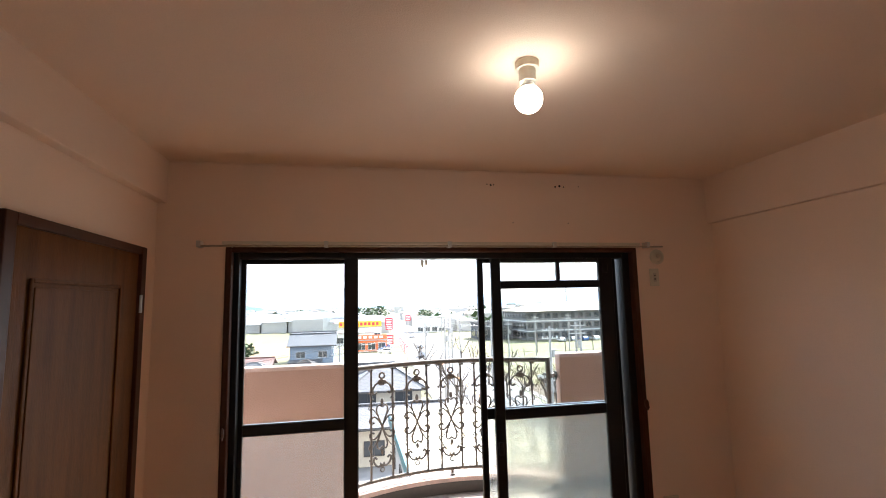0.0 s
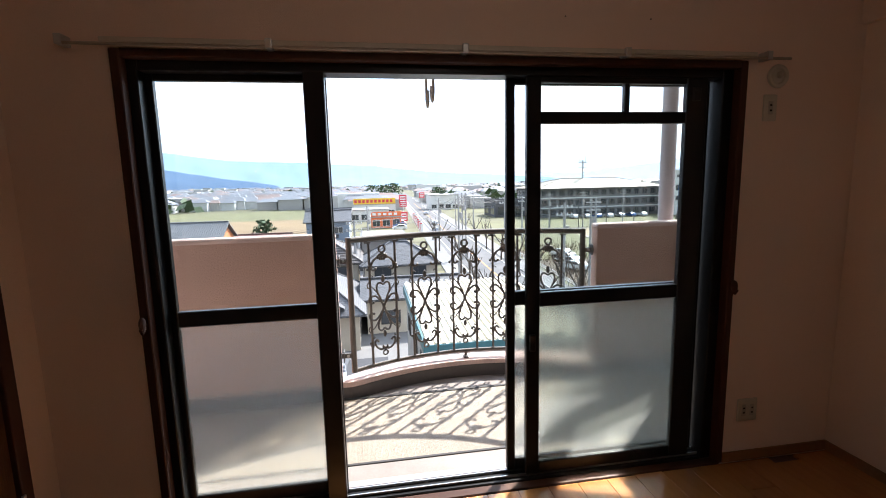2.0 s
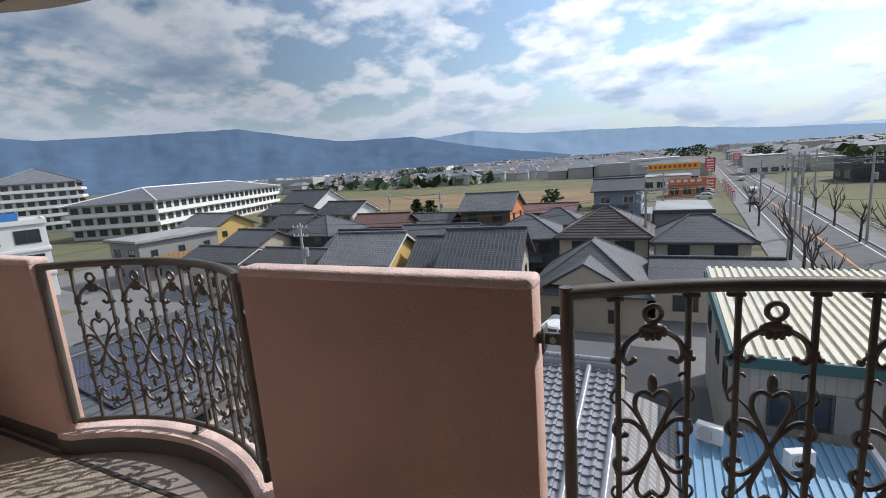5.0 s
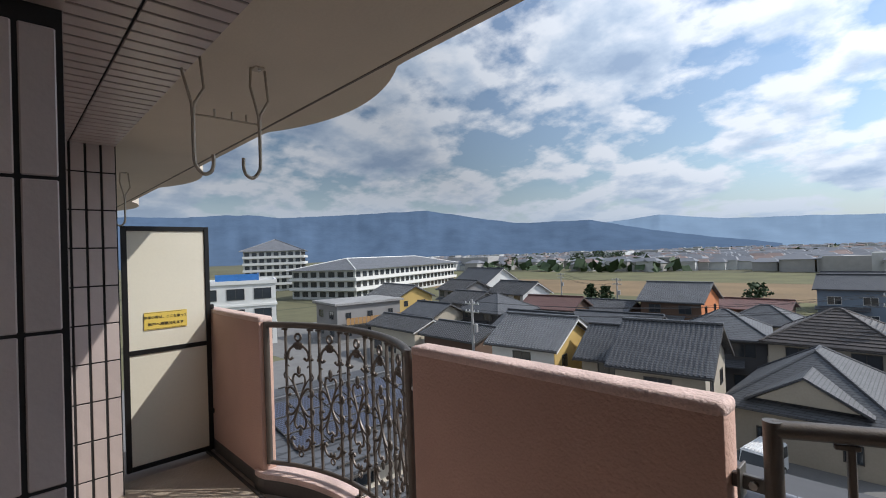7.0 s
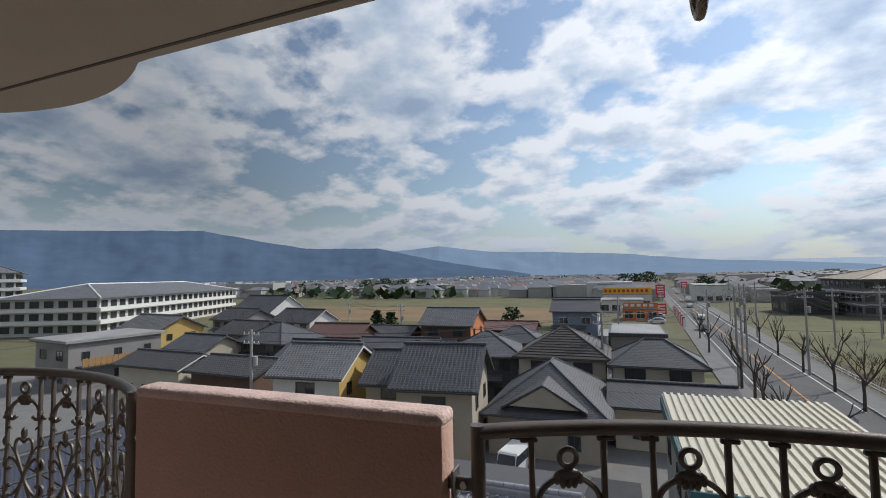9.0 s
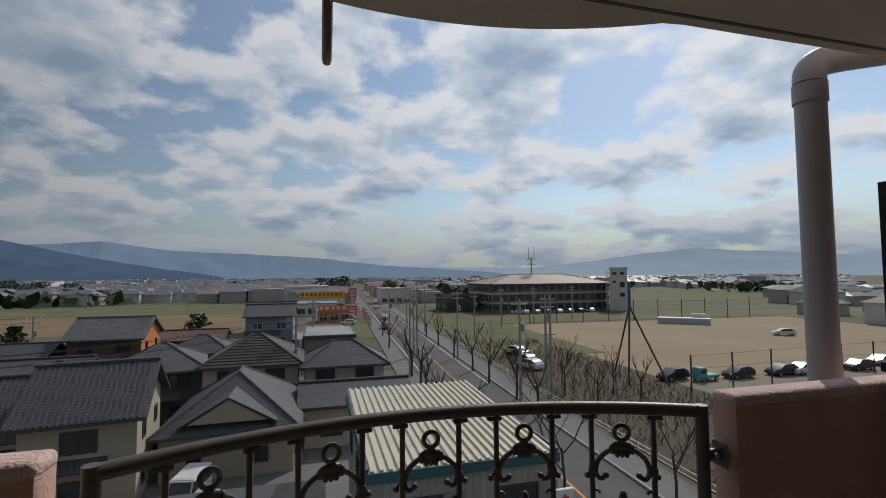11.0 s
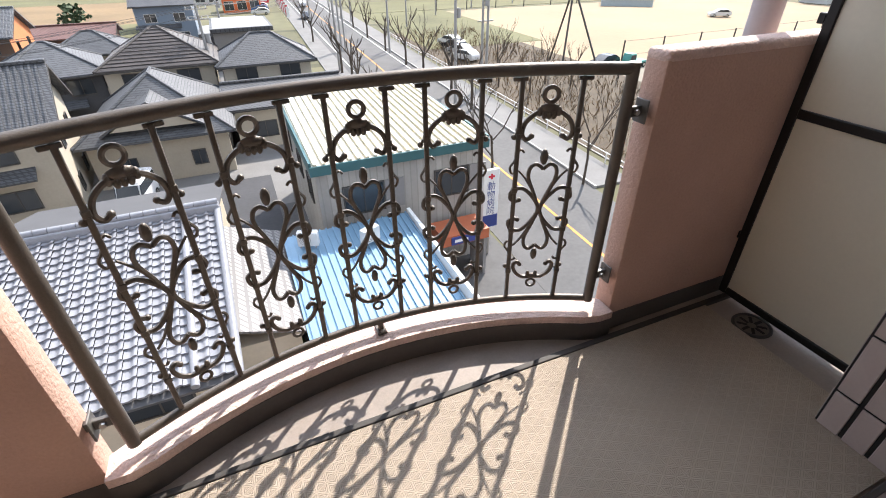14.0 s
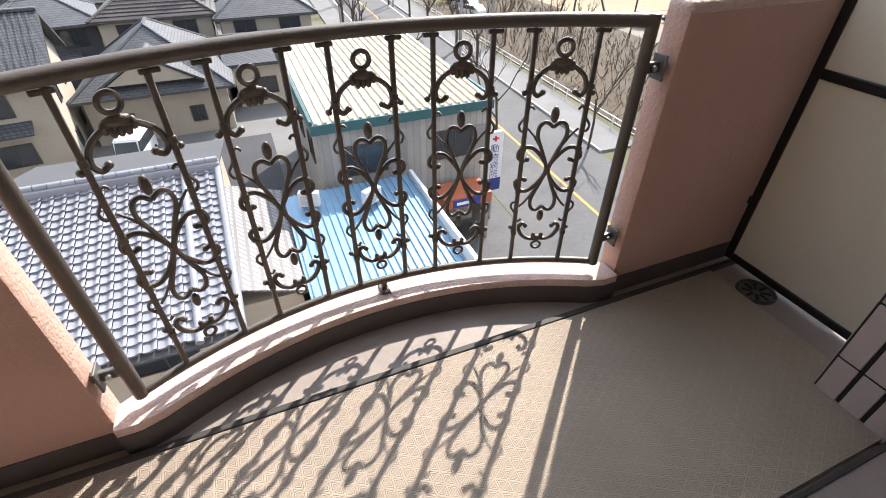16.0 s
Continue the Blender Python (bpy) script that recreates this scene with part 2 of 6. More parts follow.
BOARD = mat("cream flexible board", (0.70, 0.655, 0.54), 0.6, var=0.05, scale=1.5, fine=60)
PIPEPAINT = mat("lilac grey drain pipe", (0.46, 0.41, 0.42), 0.5, var=0.08)
HOOKMETAL = mat("beige coated steel", (0.42, 0.36, 0.28), 0.45, 0.3, var=0.15)
YELLOW = mat("yellow notice", (0.72, 0.52, 0.10), 0.5, var=0.06)
INK = mat("black ink", (0.03, 0.025, 0.02), 0.6)
CLEAR, FROST = glass("clear glass", (0.93, 0.95, 0.95)), glass("frosted glass", (0.80, 0.81, 0.78), True)
BULB = glow("lit opal bulb", (1.0, 0.93, 0.84), 8.0)

ASPHALT = mat("worn asphalt", (0.10, 0.097, 0.096), 0.9, var=0.25, scale=0.35, fine=4)
DARKLOT = mat("dark parking asphalt", (0.055, 0.055, 0.06), 0.9, var=0.25, scale=0.4, fine=5)
PAVING = mat("concrete pavement", (0.17, 0.165, 0.16), 0.9, var=0.18, scale=0.6, fine=8)
SAND = mat("dry sports ground", (0.30, 0.225, 0.14), 0.95, var=0.14, scale=0.06, fine=1.2)
GRASS = mat("spring grass", (0.12, 0.115, 0.05), 0.95, var=0.4, scale=0.08, fine=1.5)
DRYGRASS = mat("dry reed field", (0.20, 0.135, 0.068), 0.95, var=0.3, scale=0.05, fine=1.0)
SOIL = mat("brown bank soil", (0.085, 0.064, 0.042), 0.95, var=0.4, scale=0.5, fine=6, bump=0.5, bump_scale=3)
WHITEPAINT = mat("white road paint", (0.62, 0.62, 0.60), 0.8, var=0.2, scale=2)
ORANGEPAINT = mat("orange road paint", (0.62, 0.27, 0.06), 0.8, var=0.15, scale=2)
BARK = mat("grey brown bark", (0.085, 0.068, 0.055), 0.95, var=0.35, scale=5, fine=40)
LEAF = mat("evergreen leaves", (0.045, 0.075, 0.028), 0.7, var=0.45, scale=0.8, fine=6)
SHRUBDRY = mat("dry shrub twigs", (0.17, 0.115, 0.065), 0.95, var=0.4, scale=2)
CONCRETE = mat("pole concrete", (0.36, 0.35, 0.34), 0.85, var=0.12)
BLACKRUBBER = mat("black rubber", (0.02, 0.02, 0.02), 0.8)
DARKGLASS = mat("dark window glass", (0.035, 0.042, 0.05), 0.08, var=0.3, scale=0.7, spec=0.7)
WINFRAME = mat("bronze window frame", (0.06, 0.055, 0.05), 0.5)
WHITEFRAME = mat("white building trim", (0.70, 0.69, 0.66), 0.6, var=0.06)
WHITEMETAL = mat("white enamel", (0.68, 0.68, 0.67), 0.4, var=0.06)
CREAMMETAL = mat("cream corrugated sheet", (0.60, 0.55, 0.43), 0.45, 0.1, var=0.12, scale=0.8)
BLUEMETAL = mat("pale blue roof sheet", (0.20, 0.34, 0.47), 0.45, 0.15, var=0.18, scale=0.7)
TEAL = mat("teal fascia", (0.035, 0.11, 0.12), 0.5)
KAWARA = mat("silver grey clay roof tile", (0.27, 0.275, 0.30), 0.24, var=0.22, scale=2, fine=12, each=0.4)
ORANGEWALL = mat("orange render", (0.55, 0.20, 0.08), 0.8, var=0.1)
SIGNRED, SIGNBLUE = mat("red sign paint", (0.55, 0.03, 0.05), 0.5), mat("dark blue sign paint", (0.03, 0.05, 0.22), 0.5)
SIGNYELLOW = mat("yellow sign paint", (0.72, 0.46, 0.04), 0.6, var=0.1)
SIGNWHITE = mat("white sign face", (0.75, 0.75, 0.74), 0.5, var=0.04)


def roofmat(name, c, brick=(0.3, 0.28, 0.05), rough=0.5):
    return patterned(mat(name, c, rough, var=0.22, scale=0.5, fine=5, each=0.3), "roof", brick, strength=0.8, dark=0.45, distance=0.05)


R_GREY = roofmat("dark grey roof tile", (0.11, 0.112, 0.12))
R_SILVER = roofmat("silver grey roof tile", (0.22, 0.225, 0.235))
R_BROWN = roofmat("brown slate roof", (0.08, 0.066, 0.06), (2.2, 0.42, 0.05))
R_SLATE = roofmat("flat grey slate roof", (0.095, 0.098, 0.107), (0.9, 0.26, 0.03), 0.6)
R_RED = roofmat("rust red sheet roof", (0.17, 0.085, 0.07), (0.4, 6.0, 0.04))
R_METAL = roofmat("grey ribbed sheet roof", (0.085, 0.085, 0.09), (0.42, 9.0, 0.05))
R_PALE = roofmat("pale concrete roof", (0.33, 0.32, 0.31), (2.0, 2.0, 0.02))


def wallmat(name, c):
    return mat(name, c, 0.85, var=0.12, scale=0.4, fine=8)


W_BEIGE, W_CREAM, W_WHITE = wallmat("beige siding", (0.42, 0.37, 0.295)), wallmat("cream render", (0.56, 0.50, 0.40)), wallmat("white render", (0.66, 0.655, 0.63))
W_YELLOW, W_GREY, W_BLUE = wallmat("mustard render", (0.55, 0.38, 0.13)), wallmat("grey siding", (0.25, 0.24, 0.235)), wallmat("blue grey siding", (0.21, 0.26, 0.32))
W_BROWN, W_DARK = wallmat("brown timber wall", (0.13, 0.08, 0.055)), wallmat("charcoal siding", (0.075, 0.075, 0.08))


# ---- mesh helpers ----
class Shape:
    """Collects faces for one mesh."""

    def __init__(self):
        self.v, self.f, self.smooth = [], [], False

    def face(self, *pts):
        k = len(self.v)
        self.v += [tuple(p) for p in pts]
        self.f.append(tuple(range(k, k + len(pts))))
        return self

    def box(self, x0, y0, z0, x1, y1, z1):
        k = len(self.v)
        self.v += [(x, y, z) for z in (z0, z1) for x, y in ((x0, y0), (x1, y0), (x1, y1), (x0, y1))]
        self.f += [tuple(k + i for i in q) for q in ((3, 2, 1, 0), (4, 5, 6, 7), (0, 1, 5, 4), (1, 2, 6, 5), (2, 3, 7, 6), (3, 0, 4, 7))]
        return self

    def soft(self, x0, y0, z0, x1, y1, z1, r=0.01, seg=2):
        """A box with rounded edges."""
        bm = bmesh.new()
        bmesh.ops.create_cube(bm, size=1)
        for p in bm.verts:
            p.co = ((x0 + x1) / 2 + p.co.x * (x1 - x0), (y0 + y1) / 2 + p.co.y * (y1 - y0), (z0 + z1) / 2 + p.co.z * (z1 - z0))
        bmesh.ops.bevel(bm, geom=bm.edges[:], offset=r, segments=seg, affect="EDGES", profile=0.5)
        return self.bm(bm)

    def bm(self, bm):
        k = len(self.v)
        bm.verts.index_update()
        self.v += [tuple(p.co) for p in bm.verts]
        self.f += [tuple(k + p.index for p in q.verts) for q in bm.faces]
        bm.free()
        return self

    def prism(self, outline, a, b, axis="z"):
        """An outline (list of 2D points) pushed from a to b along an axis: z (x, y), y (x, z) or x (y, z)."""
        k, n = len(self.v), len(outline)
        put = {"z": lambda p, h: (p[0], p[1], h), "y": lambda p, h: (p[0], h, p[1]), "x": lambda p, h: (h, p[0], p[1])}[axis]
        self.v += [put(p, a) for p in outline] + [put(p, b) for p in outline]
        self.f += [tuple(range(k + n - 1, k - 1, -1)), tuple(range(k + n, k + 2 * n))]
        self.f += [(k + i, k + (i + 1) % n, k + n + (i + 1) % n, k + n + i) for i in range(n)]
        return self

    def tube(self, path, r, n=8, taper=None, cap=True):
        pts = [Vector(p) for p in path]
        k, m = len(self.v), len(pts)
        up = None
        for i, p in enumerate(pts):
            d = (pts[min(i + 1, m - 1)] - pts[max(i - 1, 0)]).normalized()
            if up is None:
                up = Vector((0, 0, 1)) if abs(d.z) < 0.9 else Vector((1, 0, 0))
            side = d.cross(up).normalized()
            up = side.cross(d).normalized()
            q = r if taper is None else r + (taper - r) * i / (m - 1)
            self.v += [tuple(p + (side * math.cos(2 * math.pi * j / n) + up * math.sin(2 * math.pi * j / n)) * q) for j in range(n)]
        for i in range(m - 1):
            for j in range(n):
                a, b = k + i * n + j, k + i * n + (j + 1) % n
                self.f.append((a, b, b + n, a + n))
        if cap:
            self.f += [tuple(k + j for j in reversed(range(n))), tuple(k + (m - 1) * n + j for j in range(n))]
        return self

    def ball(self, c, rx, ry, rz, n=8, m=6):
        k = len(self.v)
        self.v.append((c[0], c[1], c[2] - rz))
        for i in range(1, m):
            a = -math.pi / 2 + math.pi * i / m
            self.v += [(c[0] + rx * math.cos(a) * math.cos(2 * math.pi * j / n), c[1] + ry * math.cos(a) * math.sin(2 * math.pi * j / n), c[2] + rz * math.sin(a)) for j in range(n)]
        self.v.append((c[0], c[1], c[2] + rz))
        top = len(self.v) - 1
        for j in range(n):
            self.f.append((k, k + 1 + (j + 1) % n, k + 1 + j))
            self.f.append((top, top - n + j, top - n + (j + 1) % n))
            for i in range(m - 2):
                a, b = k + 1 + i * n + j, k + 1 + i * n + (j + 1) % n
                self.f.append((a, b, b + n, a + n))
        return self

    def loop(self, c, r, w, n=16, k=6, plane="xz"):
        """A ring round c: radius r, bar radius w."""
        pts = []
        for i in range(n + 1):
            a = 2 * math.pi * i / n
            u, v = r * math.cos(a), r * math.sin(a)
            pts.append((c[0] + u, c[1], c[2] + v) if plane == "xz" else (c[0] + u, c[1] + v, c[2]))
        return self.tube(pts, w, k, cap=False)

    def mesh(self, name, material):
        me = bpy.data.meshes.new(name)
        me.from_pydata(self.v, [], self.f)
        if self.smooth:
            me.polygons.foreach_set("use_smooth", [True] * len(me.polygons))
            me.set_sharp_from_angle(angle=radians(40))
        me.materials.append(material)
        me.update()
        return me


def S(smooth=False):
    s = Shape()
    s.smooth = smooth
    return s


def curve(pts, per=5):
    """Points of a smooth curve through pts."""
    p = [Vector(q) for q in pts]
    out = []
    for i in range(len(p) - 1):
        a, b, c, d = p[max(i - 1, 0)], p[i], p[i + 1], p[min(i + 2, len(p) - 1)]
        for j in range(per):
            t = j / per
            out.append(0.5 * (2 * b + (c - a) * t + (2 * a - 5 * b + 4 * c - d) * t * t + (3 * b - a - 3 * c + d) * t * t * t))
    return out + [p[-1]]


def thing(name, loc, label, category, group="", rz=0.0, kind=""):
    ob = new(name)
    ob.empty_display_size = 0.2
    ob.matrix_basis = pose(*loc, 0, 0, rz)
    return tagged(ob, label, category, group, kind)


def part(name, shape, material, parent, label="", at=None):
    """One mesh under a thing; its coordinates are the thing's own."""
    ob = new(name, shape.mesh(name, material) if isinstance(shape, Shape) else shape)
    ob.parent = parent
    if at is not None:
        ob.matrix_basis = at
    if label:
        ob["label"] = label
    return ob


def solid(name, shape, material, label="", category="", kind="structure", group=""):
    return tagged(new(name, shape.mesh(name, material)), label, category, group, kind)


def lettering(body, size, material, parent, at, name="lettering"):
    c = bpy.data.curves.new(name, "FONT")
    c.body, c.size, c.align_x, c.align_y, c.extrude = body, size, "CENTER", "CENTER", 0.0015
    tmp = bpy.data.objects.new(name, c)
    me = bpy.data.meshes.new_from_object(tmp)
    bpy.data.objects.remove(tmp)
    me.materials.clear()
    me.materials.append(material)
    return part(name, me, material, parent, at=at)


# ---- the room ----
CEIL, FLOOR_B, SOFFIT = 2.47, -0.21, 2.5
floor = solid("floor", S().box(-1.0, -4.6, -0.3, 2.9, 0.15, -0.012), PLANKGAP)
solid("ceiling", S().box(-1.05, -4.65, CEIL, 2.95, 0.0, CEIL + 0.12), CEILING_PAPER)
solid("wall_left", S().box(-1.01, -4.6, -0.012, -0.86, -1.2, CEIL).box(-1.01, -0.17, -0.012, -0.86, 0, CEIL).box(-1.01, -1.2, 1.94, -0.86, -0.17, CEIL), WALLPAPER)
solid("wall_right", S().box(2.77, -4.6, -0.012, 2.9, 0, CEIL), WALLPAPER)
solid("wall_back", S().box(-1.01, -4.72, -0.012, 2.9, -4.6, CEIL), WALLPAPER)
solid("wall_front", S().box(-1.01, 0, -0.3, -0.47, 0.15, 2.7).box(2.13, 0, -0.3, 2.9, 0.15, 2.7).box(-0.47, 0, 1.97, 2.13, 0.15, 2.7), WALLPAPER)
solid("beam_left", S().soft(-0.95, -4.6, 2.22, -0.81, 0.02, CEIL + 0.02, 0.006), WALLPAPER)
solid("beam_right", S().soft(2.735, -4.6, 2.14, 2.85, 0.02, CEIL + 0.02, 0.006), WALLPAPER)
solid("baseboard", S().box(-0.86, -0.17, 0, -0.88, 0, 0.05).box(-0.86, -0.011, 0, -0.49, -0.001, 0.05).box(2.15, -0.011, 0, 2.77, -0.001, 0.05).box(2.759, -4.6, 0, 2.769, -0.011, 0.05), mat("oak baseboard", (0.30, 0.145, 0.055), 0.45, var=0.2, scale=4, fine=50))
solid("trim", S().box(-0.815, -0.006, CEIL - 0.012, 2.735, 0.0, CEIL - 0.001), CEILING_PAPER)

door = thing("door_1", (-0.86, -0.685, 0), "closed dark stained wooden room door with a recessed panel", "door", kind="structure")
leaf = S().box(-0.02, -0.455, 0.01, 0.012, 0.455, 1.9)
part("leaf", leaf, DARKWOOD, door)
fr = S()
for a, b in ((-0.515, -0.46), (0.46, 0.515)):
    fr.soft(-0.03, a, 0, 0.028, b, 1.94, 0.004)
fr.soft(-0.03, -0.46, 1.9, 0.028, 0.46, 1.94, 0.004)
part("door_frame", fr, TRIMWOOD, door)
mould = S()
for a, b, c, d in ((-0.36, 0.2, -0.345, 1.73), (0.265, 0.2, 0.28, 1.73), (-0.345, 1.715, 0.265, 1.73), (-0.345, 0.2, 0.265, 0.215)):
    mould.soft(0.012, a, b, 0.022, c, d, 0.004)
part("moulding", mould, DARKWOOD, door)
part("panel", S().soft(0.012, -0.33, 0.23, 0.017, 0.25, 1.70, 0.003), DARKWOOD, door)
part("hinge", S().tube([(0.03, 0.462, 0.3), (0.03, 0.462, 0.39)], 0.007), STEEL, door)
part("hinge", S().tube([(0.03, 0.462, 1.6), (0.03, 0.462, 1.69)], 0.007), STEEL, door)

# the balcony window: wooden casing, black frame, three sliding sashes
win = thing("window_1", (0.83, 0.07, 0), "black aluminium sliding balcony window, slid half open", "window", kind="structure")


def wbox(s, x0, y0, z0, x1, y1, z1, r=0.004):
    return s.soft(x0 - 0.83, y0 - 0.07, z0, x1 - 0.83, y1 - 0.07, z1, r, 1)


part("casing", wbox(wbox(wbox(S(), -0.487, -0.012, 0, -0.452, 0.04, 1.965), 2.112, -0.012, 0, 2.147, 0.04, 1.965), -0.452, -0.012, 1.935, 2.112, 0.04, 1.965), TRIMWOOD, win, "brown wooden casing")
part("window_sill", wbox(S(), -0.47, -0.014, -0.02, 2.13, 0.04, 0.006), TRIMWOOD, win)
part("window_frame", wbox(wbox(wbox(wbox(S(), -0.466, 0.042, 0, -0.42, 0.148, 1.96), 2.066, 0.042, 0, 2.126, 0.148, 1.96), -0.42, 0.042, 1.9, 2.066, 0.148, 1.96), -0.42, 0.042, -0.03, 2.066, 0.148, 0.012), BLACKALU, win)
tracks = S()
for y in (0.07, 0.118):
    tracks.box(-0.42 - 0.83, y - 0.073, 0.012, 2.066 - 0.83, y - 0.067, 0.024)
part("track", tracks, STEEL, win)


def sash(name, x0, x1, y, left, right, transom=False):
    f = S()
    for a, b, c, d in ((x0, x0 + left, 0.026, 1.915), (x1 - right, x1, 0.026, 1.915)):
        wbox(f, a, y, c, b, y + 0.032, d)
    for c, d in ((0.026, 0.085), (0.868, 0.935), (1.875, 1.915)):
        wbox(f, x0 + left, y + 0.001, c, x1 - right, y + 0.031, d)
    if transom:
        wbox(f, x0 + left, y + 0.001, 1.70, x1 - right, y + 0.031, 1.752)
        wbox(f, 1.585, y + 0.002, 1.752, 1.612, y + 0.03, 1.875)
    ob = part(name, f, BLACKALU, win)
    up = part("pane", S().box(x0 + left - 0.832, y + 0.012 - 0.07, 0.93, x1 - right - 0.828, y + 0.017 - 0.07, 1.88), CLEAR, ob, "clear glass pane")
    low = part("pane", S().box(x0 + left - 0.832, y + 0.012 - 0.07, 0.08, x1 - right - 0.828, y + 0.017 - 0.07, 0.872), FROST, ob, "frosted glass pane")
    up.visible_shadow = low.visible_shadow = False
    return ob


west = sash("sash", -0.43, 0.27, 0.104, 0.035, 0.085)
part("pull_stile", wbox(S(), 0.183, 0.043, 0.026, 0.266, 0.103, 1.912), BLACKALU, west)
sash("sash", 1.045, 2.05, 0.104, 0.04, 0.08)
inner = sash("sash", 1.125, 2.0, 0.056, 0.065, 0.105, True)
part("latch", wbox(S(), 1.135, 0.034, 0.66, 1.165, 0.058, 0.74), BLACKALU, inner)
part("catch", wbox(S(), 1.92, 0.046, 1.80, 1.96, 0.057, 1.86), BLACKALU, inner)

rail = thing("curtain_rail", (0.83, -0.03, 1.985), "beige metal curtain rail with brackets above the window", "curtain rail")
part("rail", S().soft(-1.33, -0.012, -0.008, 1.33, 0.006, 0.010, 0.003), IVORY, rail)
part("rod", S().tube([(-1.46, -0.022, -0.018), (1.49, -0.022, -0.018)], 0.006), HOOKMETAL, rail)
for x in (-1.45, -0.75, 0.0, 0.7, 1.38):
    part("bracket", S().soft(x - 0.012, -0.03, -0.024, x + 0.012, 0.029, 0.012, 0.003), STEEL, rail)
for x in (-0.47, 2.13):
    hk = thing("tassel_hook", (x, -0.02, 0.93), "small brown wooden curtain tie hook on the casing", "hook", "tie hooks")
    part("hook", S(True).ball((0, -0.012, 0), 0.012, 0.02, 0.03).tube([(0, 0.008, -0.02), (0, -0.02, -0.035), (0, -0.032, -0.015)], 0.006), TRIMWOOD, hk)
for z, w, h in ((1.76, 0.035, 0.06), (0.275, 0.055, 0.06)):
    so = thing("wall_socket", (2.275, 0, z), "ivory plastic wall socket plate", "socket", "sockets")
    part("plate", S().soft(-w, -0.009, -h, w, 0, h, 0.004), IVORY, so)
    for dx in ((0,) if w < 0.04 else (-0.022, 0.024)):
        part("outlet", S().soft(dx - 0.012, -0.012, -0.03, dx + 0.012, -0.008, 0.03, 0.002), mat("shaded ivory insert", (0.48, 0.43, 0.35), 0.5), so)
        for dz in (-0.012, 0.012):
            part("slot", S().box(dx - 0.005, -0.0135, dz - 0.004, dx + 0.005, -0.0115, dz + 0.004), DARKHOLE, so)
cap = thing("duct_cap", (2.3, 0, 1.90), "round ivory air conditioner sleeve cap", "duct cap")
part("ring", S(True).loop((0, -0.012, 0), 0.042, 0.011, 24, 8), IVORY, cap)
part("disc", S(True).tube([(0, 0, 0), (0, -0.012, 0)], 0.04, 24), IVORY, cap)
part("knob", S(True).ball((0.005, -0.018, 0.006), 0.016, 0.012, 0.016), mat("beige knob", (0.5, 0.43, 0.33), 0.5), cap)
for x, z, r in ((1.10, 2.385, 0.004), (1.125, 2.38, 0.007), (1.145, 2.382, 0.004), (1.58, 2.38, 0.006), (1.61, 2.385, 0.008), (1.64, 2.38, 0.005), (1.75, 2.385, 0.003), (1.27, 2.13, 0.003), (1.66, 2.13, 0.003)):
    h = thing("screw_hole", (x, 0, z), "small dark screw hole in the wallpaper", "hole", "screw holes")
    part("plug", S().tube([(0, -0.002, 0), (0, 0.001, 0)], r, 10), DARKHOLE, h)

lamp = thing("ceiling_light", (0.85, -1.37, CEIL), "bare lit opal bulb in a white ceiling socket", "lamp")
part("base", S(True).tube([(0, 0, 0), (0, 0, -0.022), (0, 0, -0.028)], 0.042, 24), IVORY, lamp)
part("socket", S(True).tube([(0, 0, -0.028), (0, 0, -0.075)], 0.03, 20), IVORY, lamp)
part("collar", S(True).tube([(0, 0, -0.075), (0, 0, -0.1)], 0.017, 16, 0.03), WHITEMETAL, lamp)
part("bulb", S(True).ball((0, 0, -0.14), 0.05, 0.05, 0.05, 24, 16), BULB, lamp, "glowing opal bulb")


# ---- the balcony ----
BOWS = (4.55, 1.22, -2.11, -5.44, -8.77)


def bow_y(x, half, y_end=1.66, y_mid=1.91):
    """How far the curved front stands out, x measured from the middle of a bow."""
    sag = y_mid - y_end
    r = (half * half + sag * sag) / (2 * sag)
    return y_mid - r + math.sqrt(max(r * r - x * x, 0))


def slab_outline(x0, x1, y0, y_flat, grow):
    pts = [(x0, y0), (x0, y_flat)]
    for c in sorted(BOWS):
        h = (0.96 if c > 0 else 0.86) + 0.1
        for i in range(25):
            x = c - h + 2 * h * i / 24
            if x0 < x < x1:
                pts.append((x, max(y_flat, bow_y(x - c, h - 0.1, 1.66 + grow, 1.91 + grow))))
    return pts + [(x1, y_flat), (x1, y0)]


solid("balcony_floor", S().prism(slab_outline(-4.7, 3.6, 0.28, 1.72, 0.085), -0.52, FLOOR_B - 0.02), GUTTER)
solid("balcony_vinyl", S().box(-3.9, 0.58, FLOOR_B - 0.02, 2.88, 1.53, FLOOR_B), VINYL)
solid("seam_strip", S().soft(-4.1, 1.532, FLOOR_B - 0.022, 3.2, 1.56, FLOOR_B + 0.006, 0.004), DARKSEAM)
solid("balcony_ceiling", S().prism(slab_outline(-12, 6.5, 0.28, 1.69, 0.0), SOFFIT, 2.68), SLABPAINT)
solid("drip_groove", S().box(-12, 1.625, SOFFIT - 0.004, 6.5, 1.64, SOFFIT + 0.001), mat("grey groove", (0.16, 0.14, 0.12), 0.9))
solid("sill_step", S().soft(-3.66, 0.28, -0.4, 2.695, 0.55, -0.13, 0.012), GUTTER)
solid("step_edge", S().soft(-3.66, 0.535, -0.15, 2.695, 0.556, -0.124, 0.004), DARKSEAM)
solid("wall_outer", S().box(-12, 0.15, -12, -0.53, 0.28, 2.7).box(2.19, 0.15, -12, 6.5, 0.28, 2.7).box(-0.53, 0.15, 1.99, 2.19, 0.28, 2.7).box(-0.53, 0.15, -12, 2.19, 0.28, -0.05), TILEMAT)
